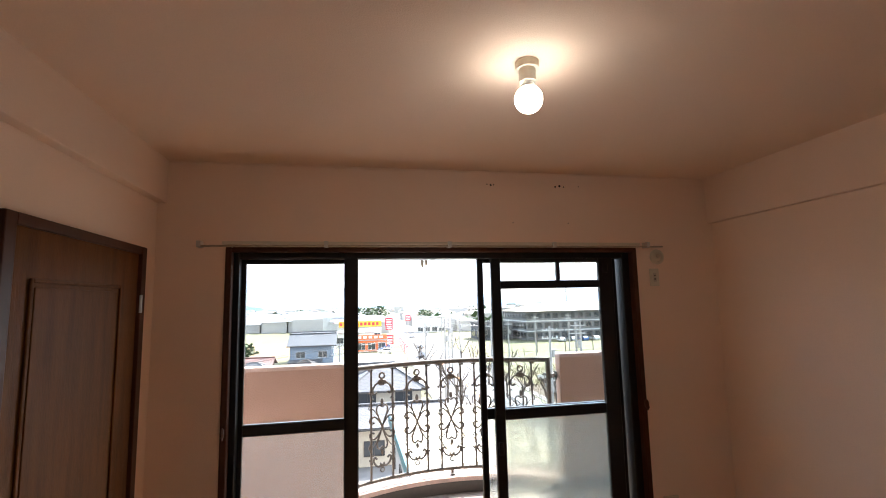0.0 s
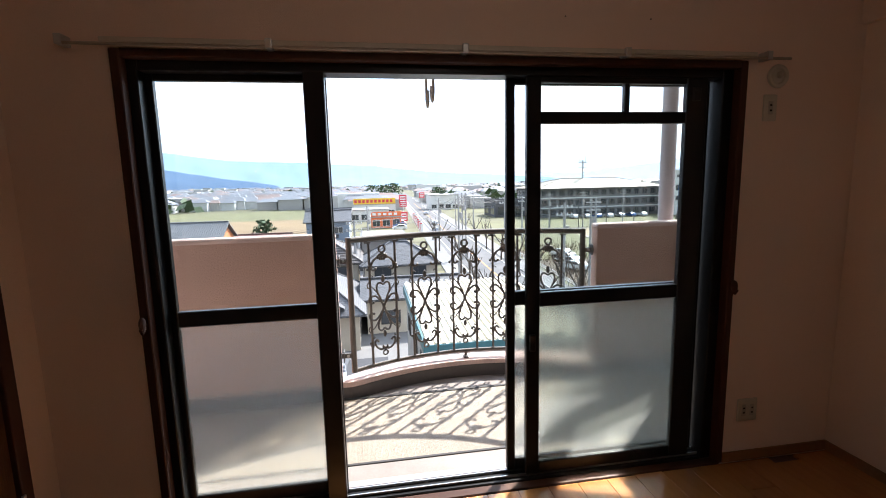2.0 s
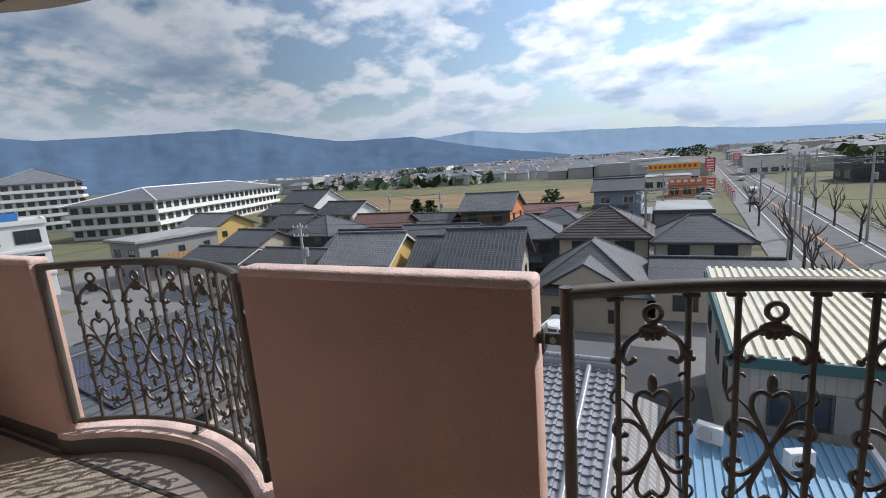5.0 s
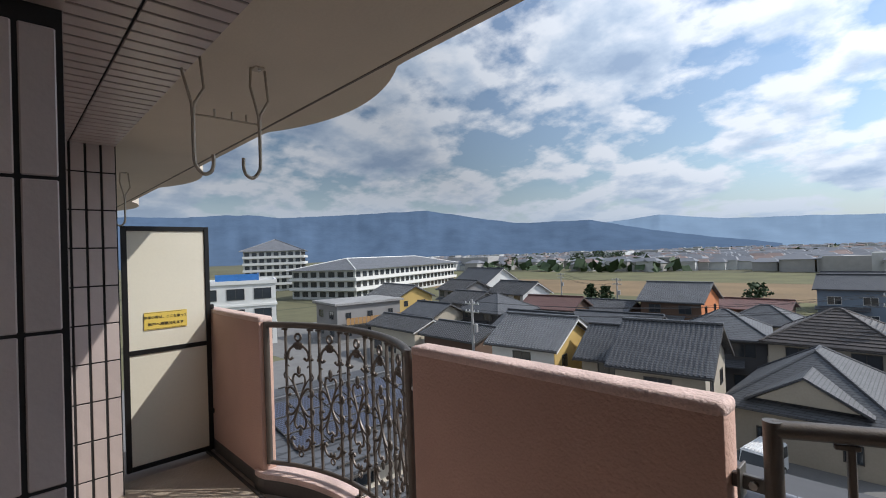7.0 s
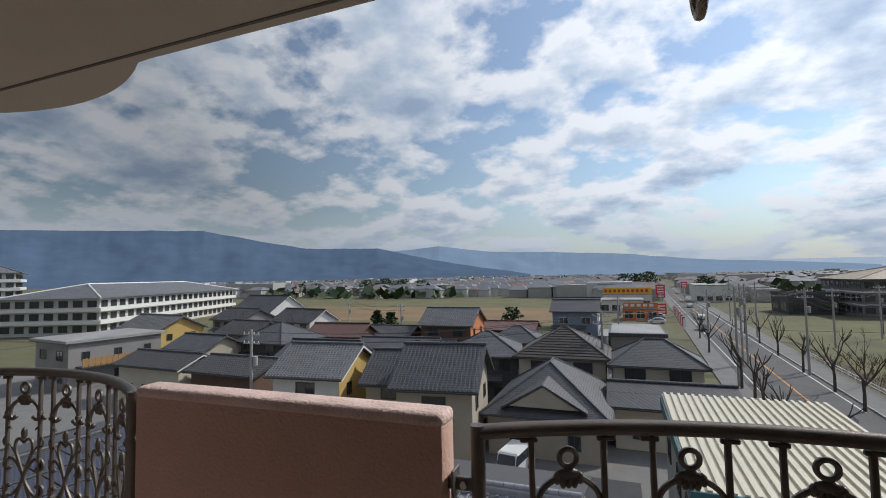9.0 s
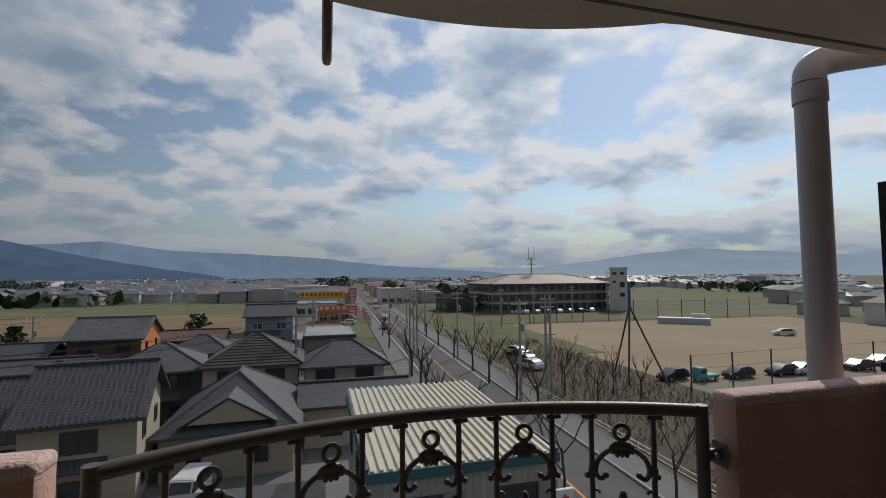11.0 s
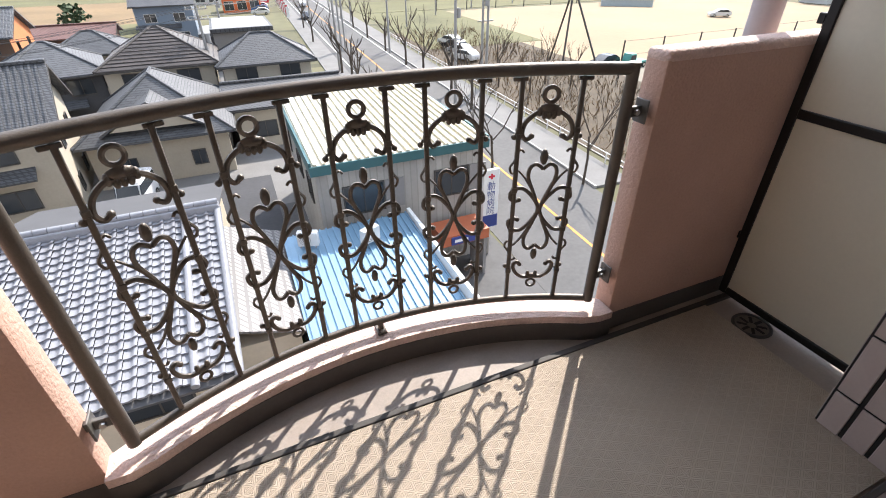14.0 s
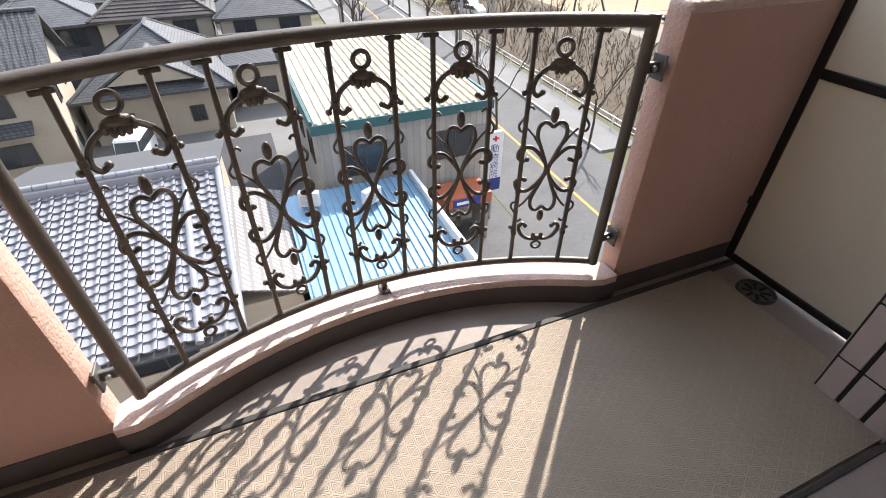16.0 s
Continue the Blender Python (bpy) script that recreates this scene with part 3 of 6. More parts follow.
solid("building_block", S().box(-12, -9, -12, 6.5, -4.75, 3.0).box(-12, -4.75, -12, 6.5, 0.14, -0.35).box(-12, -4.75, 2.72, 6.5, 1.6, 3.0).box(-12, -4.75, -0.35, -2.6, 0.14, 2.72).box(4.5, -4.75, -0.35, 6.5, 0.14, 2.72), W_CREAM)

DARKCOAT = mat("dark grey waterproof coating", (0.10, 0.088, 0.08), 0.6, var=0.2, scale=4, fine=60)
for c, h in ((1.22, 0.96), (-2.11, 0.86)):
    s = S()
    inner_pts, outer_pts = [], []
    for i in range(29):
        x = -(h + 0.1) + 2 * (h + 0.1) * i / 28
        y = bow_y(x, h)
        inner_pts.append((c + x, max(y - 0.085, 1.58)))
        outer_pts.append((c + x, y + 0.085))
    s.prism(inner_pts + outer_pts[::-1], -0.5, -0.085)
    solid("skirting", S().prism([(a, b - 0.004) for a, b in inner_pts] + [(a, b + 0.01) for a, b in inner_pts[::-1]], -0.25, -0.125), DARKCOAT)
    k = solid("kerb", s, STUCCOTOP, "pale pink stucco kerb under the railing", "kerb", kind="structure")

for x0, x1 in ((-4.3, -2.99), (-1.175, 0.162), (2.285, 3.7)):
    p = thing("parapet", ((x0 + x1) / 2, 1.665, -0.5), "salmon pink stucco balcony parapet with a pale coping", "parapet", "parapets", kind="structure")
    w = (x1 - x0) / 2
    part("wall", S(True).soft(-w, -0.055, 0, w, 0.055, 1.56, 0.012), STUCCO, p)
    part("skirting", S().box(-w, -0.059, 0.24, w, -0.05, 0.375), DARKCOAT, p, "dark coated skirting")
    part("coping", S(True).soft(-w - 0.003, -0.058, 1.535, w + 0.003, 0.058, 1.584, 0.02, 3), STUCCOTOP, p)


def arc_run(half, z, n=28, grow=0.0):
    return [(x, bow_y(x, half) + grow, z) for x in (-half + 2 * half * i / n for i in range(n + 1))]


BAR = 0.0075


def motif_meshes():
    """The cast pieces of one ornament: x across, z up, flat in y."""
    out = {}
    s = S(True).loop((0, 0, 0.935), 0.027, 0.009, 18, 6)
    out["ring"] = s.mesh("ring", RAILPAINT)
    s = S(True)
    arc = [(0, 0, 0.875), (0.045, 0, 0.868), (0.085, 0, 0.835), (0.098, 0, 0.79), (0.082, 0, 0.765), (0.062, 0, 0.775)]
    s.tube(curve(arc), 0.0098, 6).tube(curve([(-a, b, c) for a, b, c in arc]), 0.0098, 6)
    for q in (-1, 1):
        s.ball((q * 0.06, 0, 0.777), 0.012, 0.012, 0.012).ball((q * 0.128, 0, 0.775), 0.012, 0.012, 0.012)
        s.tube([(q * 0.098, 0, 0.80), (q * 0.118, 0, 0.79), (q * 0.128, 0, 0.775)], 0.006, 6)
    out["arch"] = s.mesh("arch", RAILPAINT)
    s = S(True).ball((0, 0, 0.885), 0.04, 0.013, 0.018)
    for q in (-0.036, -0.018, 0, 0.018, 0.036):
        s.ball((q, 0, 0.872 - 0.012 * (abs(q) < 0.03)), 0.012, 0.012, 0.02)
    out["leaf"] = s.mesh("leaf", RAILPAINT)
    half = [(0, 0, 0.455), (-0.028, 0, 0.53), (-0.056, 0, 0.60), (-0.052, 0, 0.645), (-0.028, 0, 0.66), (0, 0, 0.64)]
    s = S(True).tube(curve(half), 0.0085, 6).tube(curve([(-a, b, c) for a, b, c in half]), 0.0085, 6)
    for q in (-1, 1):
        s.tube(curve([(q * 0.03, 0, 0.535), (q * 0.07, 0, 0.60), (q * 0.1, 0, 0.635)]), 0.005, 5)
    out["heart"] = s.mesh("heart", RAILPAINT)
    half = [(0, 0, 0.455), (-0.026, 0, 0.385), (-0.052, 0, 0.315), (-0.048, 0, 0.272), (-0.026, 0, 0.258), (0, 0, 0.278)]
    s = S(True).tube(curve(half), 0.0085, 6).tube(curve([(-a, b, c) for a, b, c in half]), 0.0085, 6)
    for q in (-1, 1):
        s.tube(curve([(q * 0.03, 0, 0.38), (q * 0.07, 0, 0.31), (q * 0.1, 0, 0.275)]), 0.005, 5)
    out["lower_heart"] = s.mesh("lower_heart", RAILPAINT)
    out["bud"] = S(True).ball((0, 0, 0.69), 0.017, 0.014, 0.034).mesh("bud", RAILPAINT)
    out["lower_bud"] = S(True).ball((0, 0, 0.228), 0.015, 0.013, 0.03).mesh("lower_bud", RAILPAINT)
    for name, q in (("scroll_left", -1), ("scroll_right", 1)):
        pts = [(0.088, 0, 0.502), (0.108, 0, 0.497), (0.127, 0, 0.515), (0.115, 0, 0.548), (0.072, 0, 0.553), (0.025, 0, 0.505), (0.004, 0, 0.455), (0.025, 0, 0.405), (0.072, 0, 0.357), (0.115, 0, 0.362), (0.127, 0, 0.395), (0.108, 0, 0.413), (0.088, 0, 0.408)]
        s = S(True).tube(curve([(q * a, b, c) for a, b, c in pts]), 0.009, 6)
        s.ball((q * 0.088, 0, 0.502), 0.011, 0.011, 0.011).ball((q * 0.088, 0, 0.408), 0.011, 0.011, 0.011)
        out[name] = s.mesh(name, RAILPAINT)
    arc = [(0, 0, 0.105), (0.04, 0, 0.10), (0.075, 0, 0.125), (0.09, 0, 0.165), (0.075, 0, 0.185), (0.06, 0, 0.172)]
    s = S(True).tube(curve(arc), 0.0095, 6).tube(curve([(-a, b, c) for a, b, c in arc]), 0.0095, 6)
    s.ball((0, 0, 0.105), 0.03, 0.012, 0.014)
    for q in (-1, 1):
        s.ball((q * 0.06, 0, 0.172), 0.011, 0.011, 0.011).ball((q * 0.126, 0, 0.165), 0.011, 0.011, 0.011).ball((q * 0.018, 0, 0.118), 0.01, 0.01, 0.016)
        s.tube([(q * 0.1, 0, 0.15), (q * 0.118, 0, 0.155), (q * 0.126, 0, 0.165)], 0.006, 6)
    out["bow"] = s.mesh("bow", RAILPAINT)
    out["lower_ring"] = S(True).loop((0, 0, 0.066), 0.02, 0.0065, 16, 6).mesh("lower_ring", RAILPAINT)
    s = S(True).soft(-0.009, -0.009, -0.02, 0.009, 0.009, 1.0, 0.003, 1)
    for z in (0.80, 0.55, 0.36, 0.14):
        s.soft(-0.012, -0.012, z - 0.012, 0.012, 0.012, z + 0.012, 0.003, 1)
    s.soft(-0.035, -0.008, 0.985, 0.02, 0.008, 1.0, 0.003, 1)
    out["baluster"] = s.mesh("baluster", RAILPAINT)
    for name, z, w in (("curl", 0.70, 1), ("lower_curl", 0.225, -1)):
        pts = [(0.028, 0, z + 0.012 * w), (0.016, 0, z + 0.024 * w), (0.0, 0, z + 0.01 * w), (-0.006, 0, z - 0.02 * w), (-0.024, 0, z - 0.05 * w), (-0.016, 0, z - 0.075 * w), (0.0, 0, z - 0.07 * w)]
        out[name] = S(True).tube(curve(pts), 0.0055, 5).mesh(name, RAILPAINT)
    return out


MOTIF = motif_meshes()


BRACKETSTEEL = mat("dull zinc bracket steel", (0.16, 0.15, 0.14), 0.5, 0.6, var=0.3, scale=12)


def railing(cx, half, rise=0.0):
    r = thing("railing", (cx, 0, -0.085), "bowed brown-grey cast iron railing with heart and scroll ornament", "railing", "balcony railings")
    up = Matrix.Translation((0, 0, 0.085))
    top = S(True).tube(arc_run(half, 1.11), 0.024, 12)
    part("top_rail", top, RAILPAINT, r)
    part("bottom_rail", S(True).tube(arc_run(half, 0.06), 0.017, 10), RAILPAINT, r)
    for q in (-1, 1):
        part("post", S(True).tube([(q * half, bow_y(half, half), 0.05), (q * half, bow_y(half, half), 1.132)], 0.023, 12), RAILPAINT, r)
        for z in (0.19, 0.95):
            y = bow_y(half, half)
            br = S().soft(q * half - 0.01, y - 0.008, z - 0.02, q * (half + 0.1), y + 0.012, z + 0.02, 0.003, 1) if q > 0 else S().soft(-half - 0.1, y - 0.008, z - 0.02, -half + 0.01, y + 0.012, z + 0.02, 0.003, 1)
            b = part("bracket", br, BRACKETSTEEL, r)
            part("plate", S().soft(q * (half + 0.075) - 0.004, y - 0.035, z - 0.045, q * (half + 0.075) + 0.004, y + 0.03, z + 0.045, 0.002, 1), BRACKETSTEEL, b)
            part("bolt", S(True).tube([(q * (half + 0.045), y - 0.008, z), (q * (half + 0.045), y - 0.02, z)], 0.011, 8), STEEL, b)
    y = bow_y(0, half)
    foot = part("foot", S().soft(-0.022, y - 0.035, 0.0, 0.022, y + 0.035, 0.012, 0.003, 1).soft(-0.012, y - 0.012, 0.012, 0.012, y + 0.012, 0.05, 0.003, 1), RAILPAINT, r)
    part("bolt", S(True).tube([(0, y - 0.025, 0.012), (0, y - 0.025, 0.022)], 0.008, 8), STEEL, foot)
    step = (2 * half - 0.51) / 4
    for i in range(5):
        x = -2 * step + i * step
        a = -math.atan2(bow_y(x - 0.05, half) - bow_y(x + 0.05, half), 0.1)
        m = up @ pose(x, bow_y(x, half), 0, 0, 0, math.degrees(a))
        for name in ("ring", "leaf", "arch", "heart", "lower_heart", "bud", "lower_bud", "scroll_left", "scroll_right", "bow", "lower_ring"):
            part(name, MOTIF[name], RAILPAINT, r, at=m)
        for q in (-0.105, 0.105):
            xb = x + q
            mb = up @ pose(xb, bow_y(xb, half), 0, 0, 0, math.degrees(a) + (180 if q > 0 else 0))
            part("baluster", MOTIF["baluster"], RAILPAINT, r, at=mb)
            part("curl", MOTIF["curl"], RAILPAINT, r, at=mb)
            part("lower_curl", MOTIF["lower_curl"], RAILPAINT, r, at=mb)
    return r


railing(1.22, 0.96)
railing(-2.11, 0.86)


def screen(x, y0, y1, z0, z1, face):
    t = thing("partition_screen", (x, (y0 + y1) / 2, z0), "cream board balcony partition in a black metal frame", "screen", "partitions")
    w, h = (y1 - y0) / 2, z1 - z0
    f = S()
    for a, b, c, d in ((-w, 0, -w + 0.04, h), (w - 0.04, 0, w, h), (-w + 0.04, 0, w - 0.04, 0.04), (-w + 0.04, h - 0.04, w - 0.04, h), (-w + 0.04, 0.965, w - 0.04, 1.005)):
        f.soft(-0.018, a, b, 0.018, c, d, 0.003, 1)
    part("frame", f, BLACKALU, t)
    part("board", S().box(-0.006, -w + 0.03, 0.03, 0.006, w - 0.03, 0.97), BOARD, t)
    part("board", S().box(-0.006, -w + 0.03, 1.0, 0.006, w - 0.03, h - 0.03), BOARD, t)
    for z in (0.35, h * 0.64):
        part("bracket", S().soft(-face * 0.0 - 0.015, w, z - 0.02, 0.015, w + 0.03, z + 0.02, 0.003, 1), BLACKALU, t)
    return t


screen(-4.08, 0.92, 1.6, FLOOR_B, 1.845, 1)
screen(3.07, 0.88, 1.6, FLOOR_B, 1.9, -1)
sign = thing("escape_notice", (-4.07, 1.235, 1.03), "yellow emergency escape notice on the partition board", "notice")
part("plate", S().box(0, -0.165, -0.075, 0.004, 0.165, 0.075), YELLOW, sign)
for line, z in (("非常の際は、ここを破って", 0.027), ("隣戸へ避難出来ます", -0.032)):
    lettering(line, 0.028 if z > 0 else 0.031, INK, sign, pose(0.0055, 0, z, 90, 0, 90))
part("border", S().box(0.004, -0.16, -0.07, 0.005, 0.16, -0.0675).box(0.004, -0.16, 0.0675, 0.005, 0.16, 0.07), INK, sign)

dr = thing("floor_drain", (2.98, 1.33, FLOOR_B - 0.02), "round dark cast floor drain with radial slots", "drain")
part("rim", S(True).loop((0, 0, 0.003), 0.085, 0.009, 24, 6, "xy"), DARKSEAM, dr)
part("cover", S(True).tube([(0, 0, 0), (0, 0, 0.004)], 0.08, 24), RAILPAINT, dr)
for i in range(8):
    a = i * math.pi / 4
    part("slot", S().soft(0.02, -0.008, 0.003, 0.068, 0.008, 0.006, 0.002, 1), DARKHOLE, dr, at=pose(0, 0, 0, 0, 0, math.degrees(a)))

for x in (-1.78, 0.83, -5.3):
    for y in (0.85, 1.16):
        q = 1 if y < 0.9 else -1
        hk = thing("laundry_hook", (x, y, SOFFIT), "beige steel laundry pole hook hanging from the ceiling", "hook", "laundry hooks")
        part("plate", S().soft(-0.035, -0.025, -0.006, 0.035, 0.025, 0, 0.003, 1), HOOKMETAL, hk)
        part("bolt", S(True).tube([(0.02, 0, -0.004), (0.02, 0, -0.016)], 0.008, 8), STEEL, hk)
        part("strut", S(True).tube([(0, -0.035, -0.005), (0, -0.042, -0.10), (0, -0.006, -0.24), (0, -0.004, -0.30)], 0.0065), HOOKMETAL, hk)
        part("strut", S(True).tube([(0, 0.035, -0.005), (0, 0.05, -0.16), (0, 0.006, -0.24), (0, 0.004, -0.30)], 0.0065), HOOKMETAL, hk)
        j = [(0, 0, -0.26), (0, 0, -0.48), (0, 0.008, -0.53), (0, 0.038, -0.565), (0, 0.07, -0.555), (0, 0.084, -0.52), (0, 0.084, -0.47)]
        part("hook", S(True).tube(curve([(0, c[1] * q, c[2]) for c in j]), 0.009), HOOKMETAL, hk)
pr = thing("pole_rest", (-1.78, 1.005, SOFFIT - 0.29), "thin beige steel rest bar with upright pegs between hooks", "rest bar")
part("bar", S(True).tube([(0, -0.155, 0), (0, 0.155, 0)], 0.005), HOOKMETAL, pr)
for y in (-0.06, 0.02, 0.09):
    part("peg", S(True).tube([(0, y, 0), (0, y, 0.04)], 0.005), HOOKMETAL, pr)

pipe = thing("drain_pipe", (3.07, 1.86, -12), "lilac grey vertical rainwater drain pipe", "pipe")
part("pipe", S(True).tube([(0, 0, 0), (0, 0, 14.38)], 0.064, 20), PIPEPAINT, pipe)
part("collar", S(True).tube([(0, 0, 14.33), (0, 0, 14.42)], 0.071, 20), PIPEPAINT, pipe)
part("elbow", S(True).tube(curve([(0, 0, 14.42), (0.02, 0, 14.5), (0.12, -0.02, 14.55), (0.5, -0.08, 14.62)]), 0.068, 16), PIPEPAINT, pipe)

# pillars and beam faced with narrow upright tiles
TW, TH = 0.0933, 0.28
tile_x = S().soft(-0.004, -TW / 2 + 0.008, -TH / 2 + 0.005, 0.006, TW / 2 - 0.008, TH / 2 - 0.005, 0.0025, 1).mesh("tile", TILEMAT)
tile_y = S().soft(-TW / 2 + 0.008, -0.004, -TH / 2 + 0.005, TW / 2 - 0.008, 0.006, TH / 2 - 0.005, 0.0025, 1).mesh("tile", TILEMAT)
tile_z = S().soft(-TW / 2 + 0.008, -TH / 2 + 0.005, -0.006, TW / 2 - 0.008, TH / 2 - 0.005, 0.004, 0.0025, 1).mesh("tile", TILEMAT)
tile_j = S().soft(-0.004, -0.026, -TH / 2 + 0.005, 0.006, 0.026, TH / 2 - 0.005, 0.0025, 1).mesh("tile", TILEMAT)


def pillar(x0, x1, side):
    p = thing("pillar", ((x0 + x1) / 2, 0.56, -0.4), "balcony pillar faced with lilac grey upright tiles", "pillar", "pillars", kind="structure")
    w = (x1 - x0) / 2
    part("core", S().box(-w, -0.28, 0, w, 0.28, 2.82), GROUT, p)
    for r in range(10):
        z = 0.13 + TH * r + 0.1
        for c in range(6):
            part("tile", tile_x, TILEMAT, p, at=pose(side * w, -0.28 + TW * (c + 0.5), z, 0, 0, 0 if side > 0 else 180))
        for c in range(6):
            part("tile", tile_y, TILEMAT, p, at=pose(-w + TW * (c + 0.5), 0.28, z))
    return p


pillar(-4.6, -3.67, 1)
pillar(2.7, 3.26, -1)
beam = thing("beam_tiled", (-0.485, 0.56, 2.42), "tiled beam under the balcony ceiling", "beam", kind="structure")
part("core", S().box(-3.18, -0.28, 0.002, 3.18, 0.278, 0.26), GROUT, beam)
for i in range(68):
    for j in range(2):
        part("tile", tile_z, TILEMAT, beam, at=pose(-3.18 + TW * (i + 0.5), -0.28 + TH * (j + 0.5), 0.0))
for x, side in ((-0.53, 1), (2.19, -1)):
    jm = thing("jamb_tiled", (x, 0.215, -0.05), "tiled window jamb", "jamb", kind="structure")
    part("joint", S().box(-0.001, -0.064, 0.02, 0.002, 0.064, 2.04), GROUT, jm)
    for r in range(7):
        for c in range(2):
            part("tile", tile_j, TILEMAT, jm, at=pose(0, -0.032 + 0.06 * c, 0.208 + 0.2765 * r, 0, 0, 0 if side > 0 else 180))

# oak floor planks, laid towards the window
plank_mesh = [S().soft(-0.0745, -0.449, -0.013, 0.0745, 0.449, 0, 0.0015, 1).mesh("plank", PLANKWOOD) for _ in range(1)][0]
for i in range(25):
    off = (i * 0.37) % 0.9
    for j in range(6):
        y = -0.02 - 0.45 - off + 0.9 - 0.9 * j
        if -4.6 < y < -0.45:
            part("plank", plank_mesh, PLANKWOOD, floor, at=pose(-0.815 + 0.15 * i, y, 0))
        elif y >= -0.45 and y - 0.45 < -0.1:
            short = (-0.016 - (y - 0.45)) / 2
            s = S().soft(-0.0745, -short, -0.013, 0.0745, short, 0, 0.0015, 1)
            part("plank", s, PLANKWOOD, floor, at=pose(-0.815 + 0.15 * i, y - 0.45 + short, 0))


# ---- outside: ground, roads, fields ----
G = -12.0
solid("ground", S().box(-3000, -400, G - 1.0, 3000, 3500, G), patterned(mat("mixed field ground", (0.125, 0.118, 0.06), 0.95, var=0.45, scale=0.012, fine=0.25), "floor", (60, 34, 1.2), strength=0.0, dark=0.55))
ROAD = pose(15.8, 10, G, 0, 0, -2.9)


def ribbon(name, x0, x1, y0, y1, z0, z1, material, m=ROAD):
    s = S().box(x0, y0, z0, x1, y1, z1)
    ob = solid(name, s, material)
    ob.matrix_basis = m
    return ob


ribbon("road", -4.3, 4.3, -40, 620, -0.2, 0.02, ASPHALT)
ribbon("pavement", 4.45, 7.2, 12, 420, -0.2, 0.16, PAVING)
ribbon("pavement_west", -7.0, -4.4, 22, 420, -0.2, 0.14, PAVING)
ribbon("kerb_east", 4.3, 4.45, 12, 420, -0.2, 0.18, CONCRETE)
ribbon("side_road", 4.3, 160, -2, 7.5, -0.2, 0.024, ASPHALT)
ribbon("side_road_west", -60, -4.3, 62, 69, -0.2, 0.024, ASPHALT)
ribbon("centre_line", -0.09, 0.09, -40, 300, 0.0, 0.03, ORANGEPAINT)
ribbon("edge_line", -3.6, -3.45, 25, 400, 0.0, 0.03, WHITEPAINT)
ribbon("edge_line_east", 3.45, 3.6, 45, 400, 0.0, 0.03, WHITEPAINT)
ribbon("sports_ground", 26, 118, 40, 108, -0.2, 0.05, SAND)
ribbon("gravel_lot", 16, 118, 33, 40, -0.2, 0.04, mat("pale gravel", (0.22, 0.195, 0.155), 0.95, var=0.2, scale=0.3, fine=6))
ribbon("bank_soil", 8, 26, 9, 80, -0.2, 0.06, SOIL)
ribbon("bank_grass", 10, 30, 62, 110, -0.2, 0.09, GRASS)
ribbon("office_lawn", 10, 120, 112, 138, -0.2, 0.06, GRASS)
flat = pose(0, 0, G)
ribbon("parking_lot", -10, 1.5, 20, 33, -0.2, 0.03, DARKLOT, flat)
ribbon("west_yard", -60, -8, 4, 28, -0.2, 0.02, PAVING, flat)
ribbon("clinic_forecourt", -8, 11.8, 5, 28, -0.2, 0.012, ASPHALT, flat)
ribbon("town_ground", -90, 9, 28, 105, -0.2, 0.01, PAVING, flat)
ribbon("reed_field", -300, -12, 128, 185, -0.2, 0.05, DRYGRASS, flat)
ribbon("green_field", -300, -8, 108, 128, -0.2, 0.06, GRASS, flat)
ribbon("green_field_far", -320, -4, 185, 250, -0.2, 0.06, GRASS, flat)
ribbon("rice_field", 40, 420, 190, 330, -0.2, 0.06, GRASS, flat)
for x in (-8.2, -5.4, -2.6):
    ribbon("bay_line", x - 0.06, x + 0.06, 27, 33, 0.0, 0.045, WHITEPAINT, flat)


# ---- houses ----
def window(parent, x, z, w, h, face, hx, hy, frame_mat):
    """A window on a wall: face 0 front (-y), 1 right (+x), 2 back, 3 left."""
    m = {0: pose(x, -hy, z), 1: pose(hx, x, z, 0, 0, 90), 2: pose(-x, hy, z, 0, 0, 180), 3: pose(-hx, -x, z, 0, 0, -90)}[face]
    f = S().box(-w / 2 - 0.06, -0.07, -0.06, w / 2 + 0.06, 0.02, 0.0).box(-w / 2 - 0.06, -0.07, h, w / 2 + 0.06, 0.02, h + 0.06)
    f.box(-w / 2 - 0.06, -0.07, 0, -w / 2, 0.02, h).box(w / 2, -0.07, 0, w / 2 + 0.06, 0.02, h).box(-0.025, -0.05, 0, 0.025, 0.02, h)
    o = part("window", f, frame_mat, parent, at=m)
    part("pane", S().box(-w / 2, -0.03, 0, w / 2, -0.01, h), DARKGLASS, o)
    return o


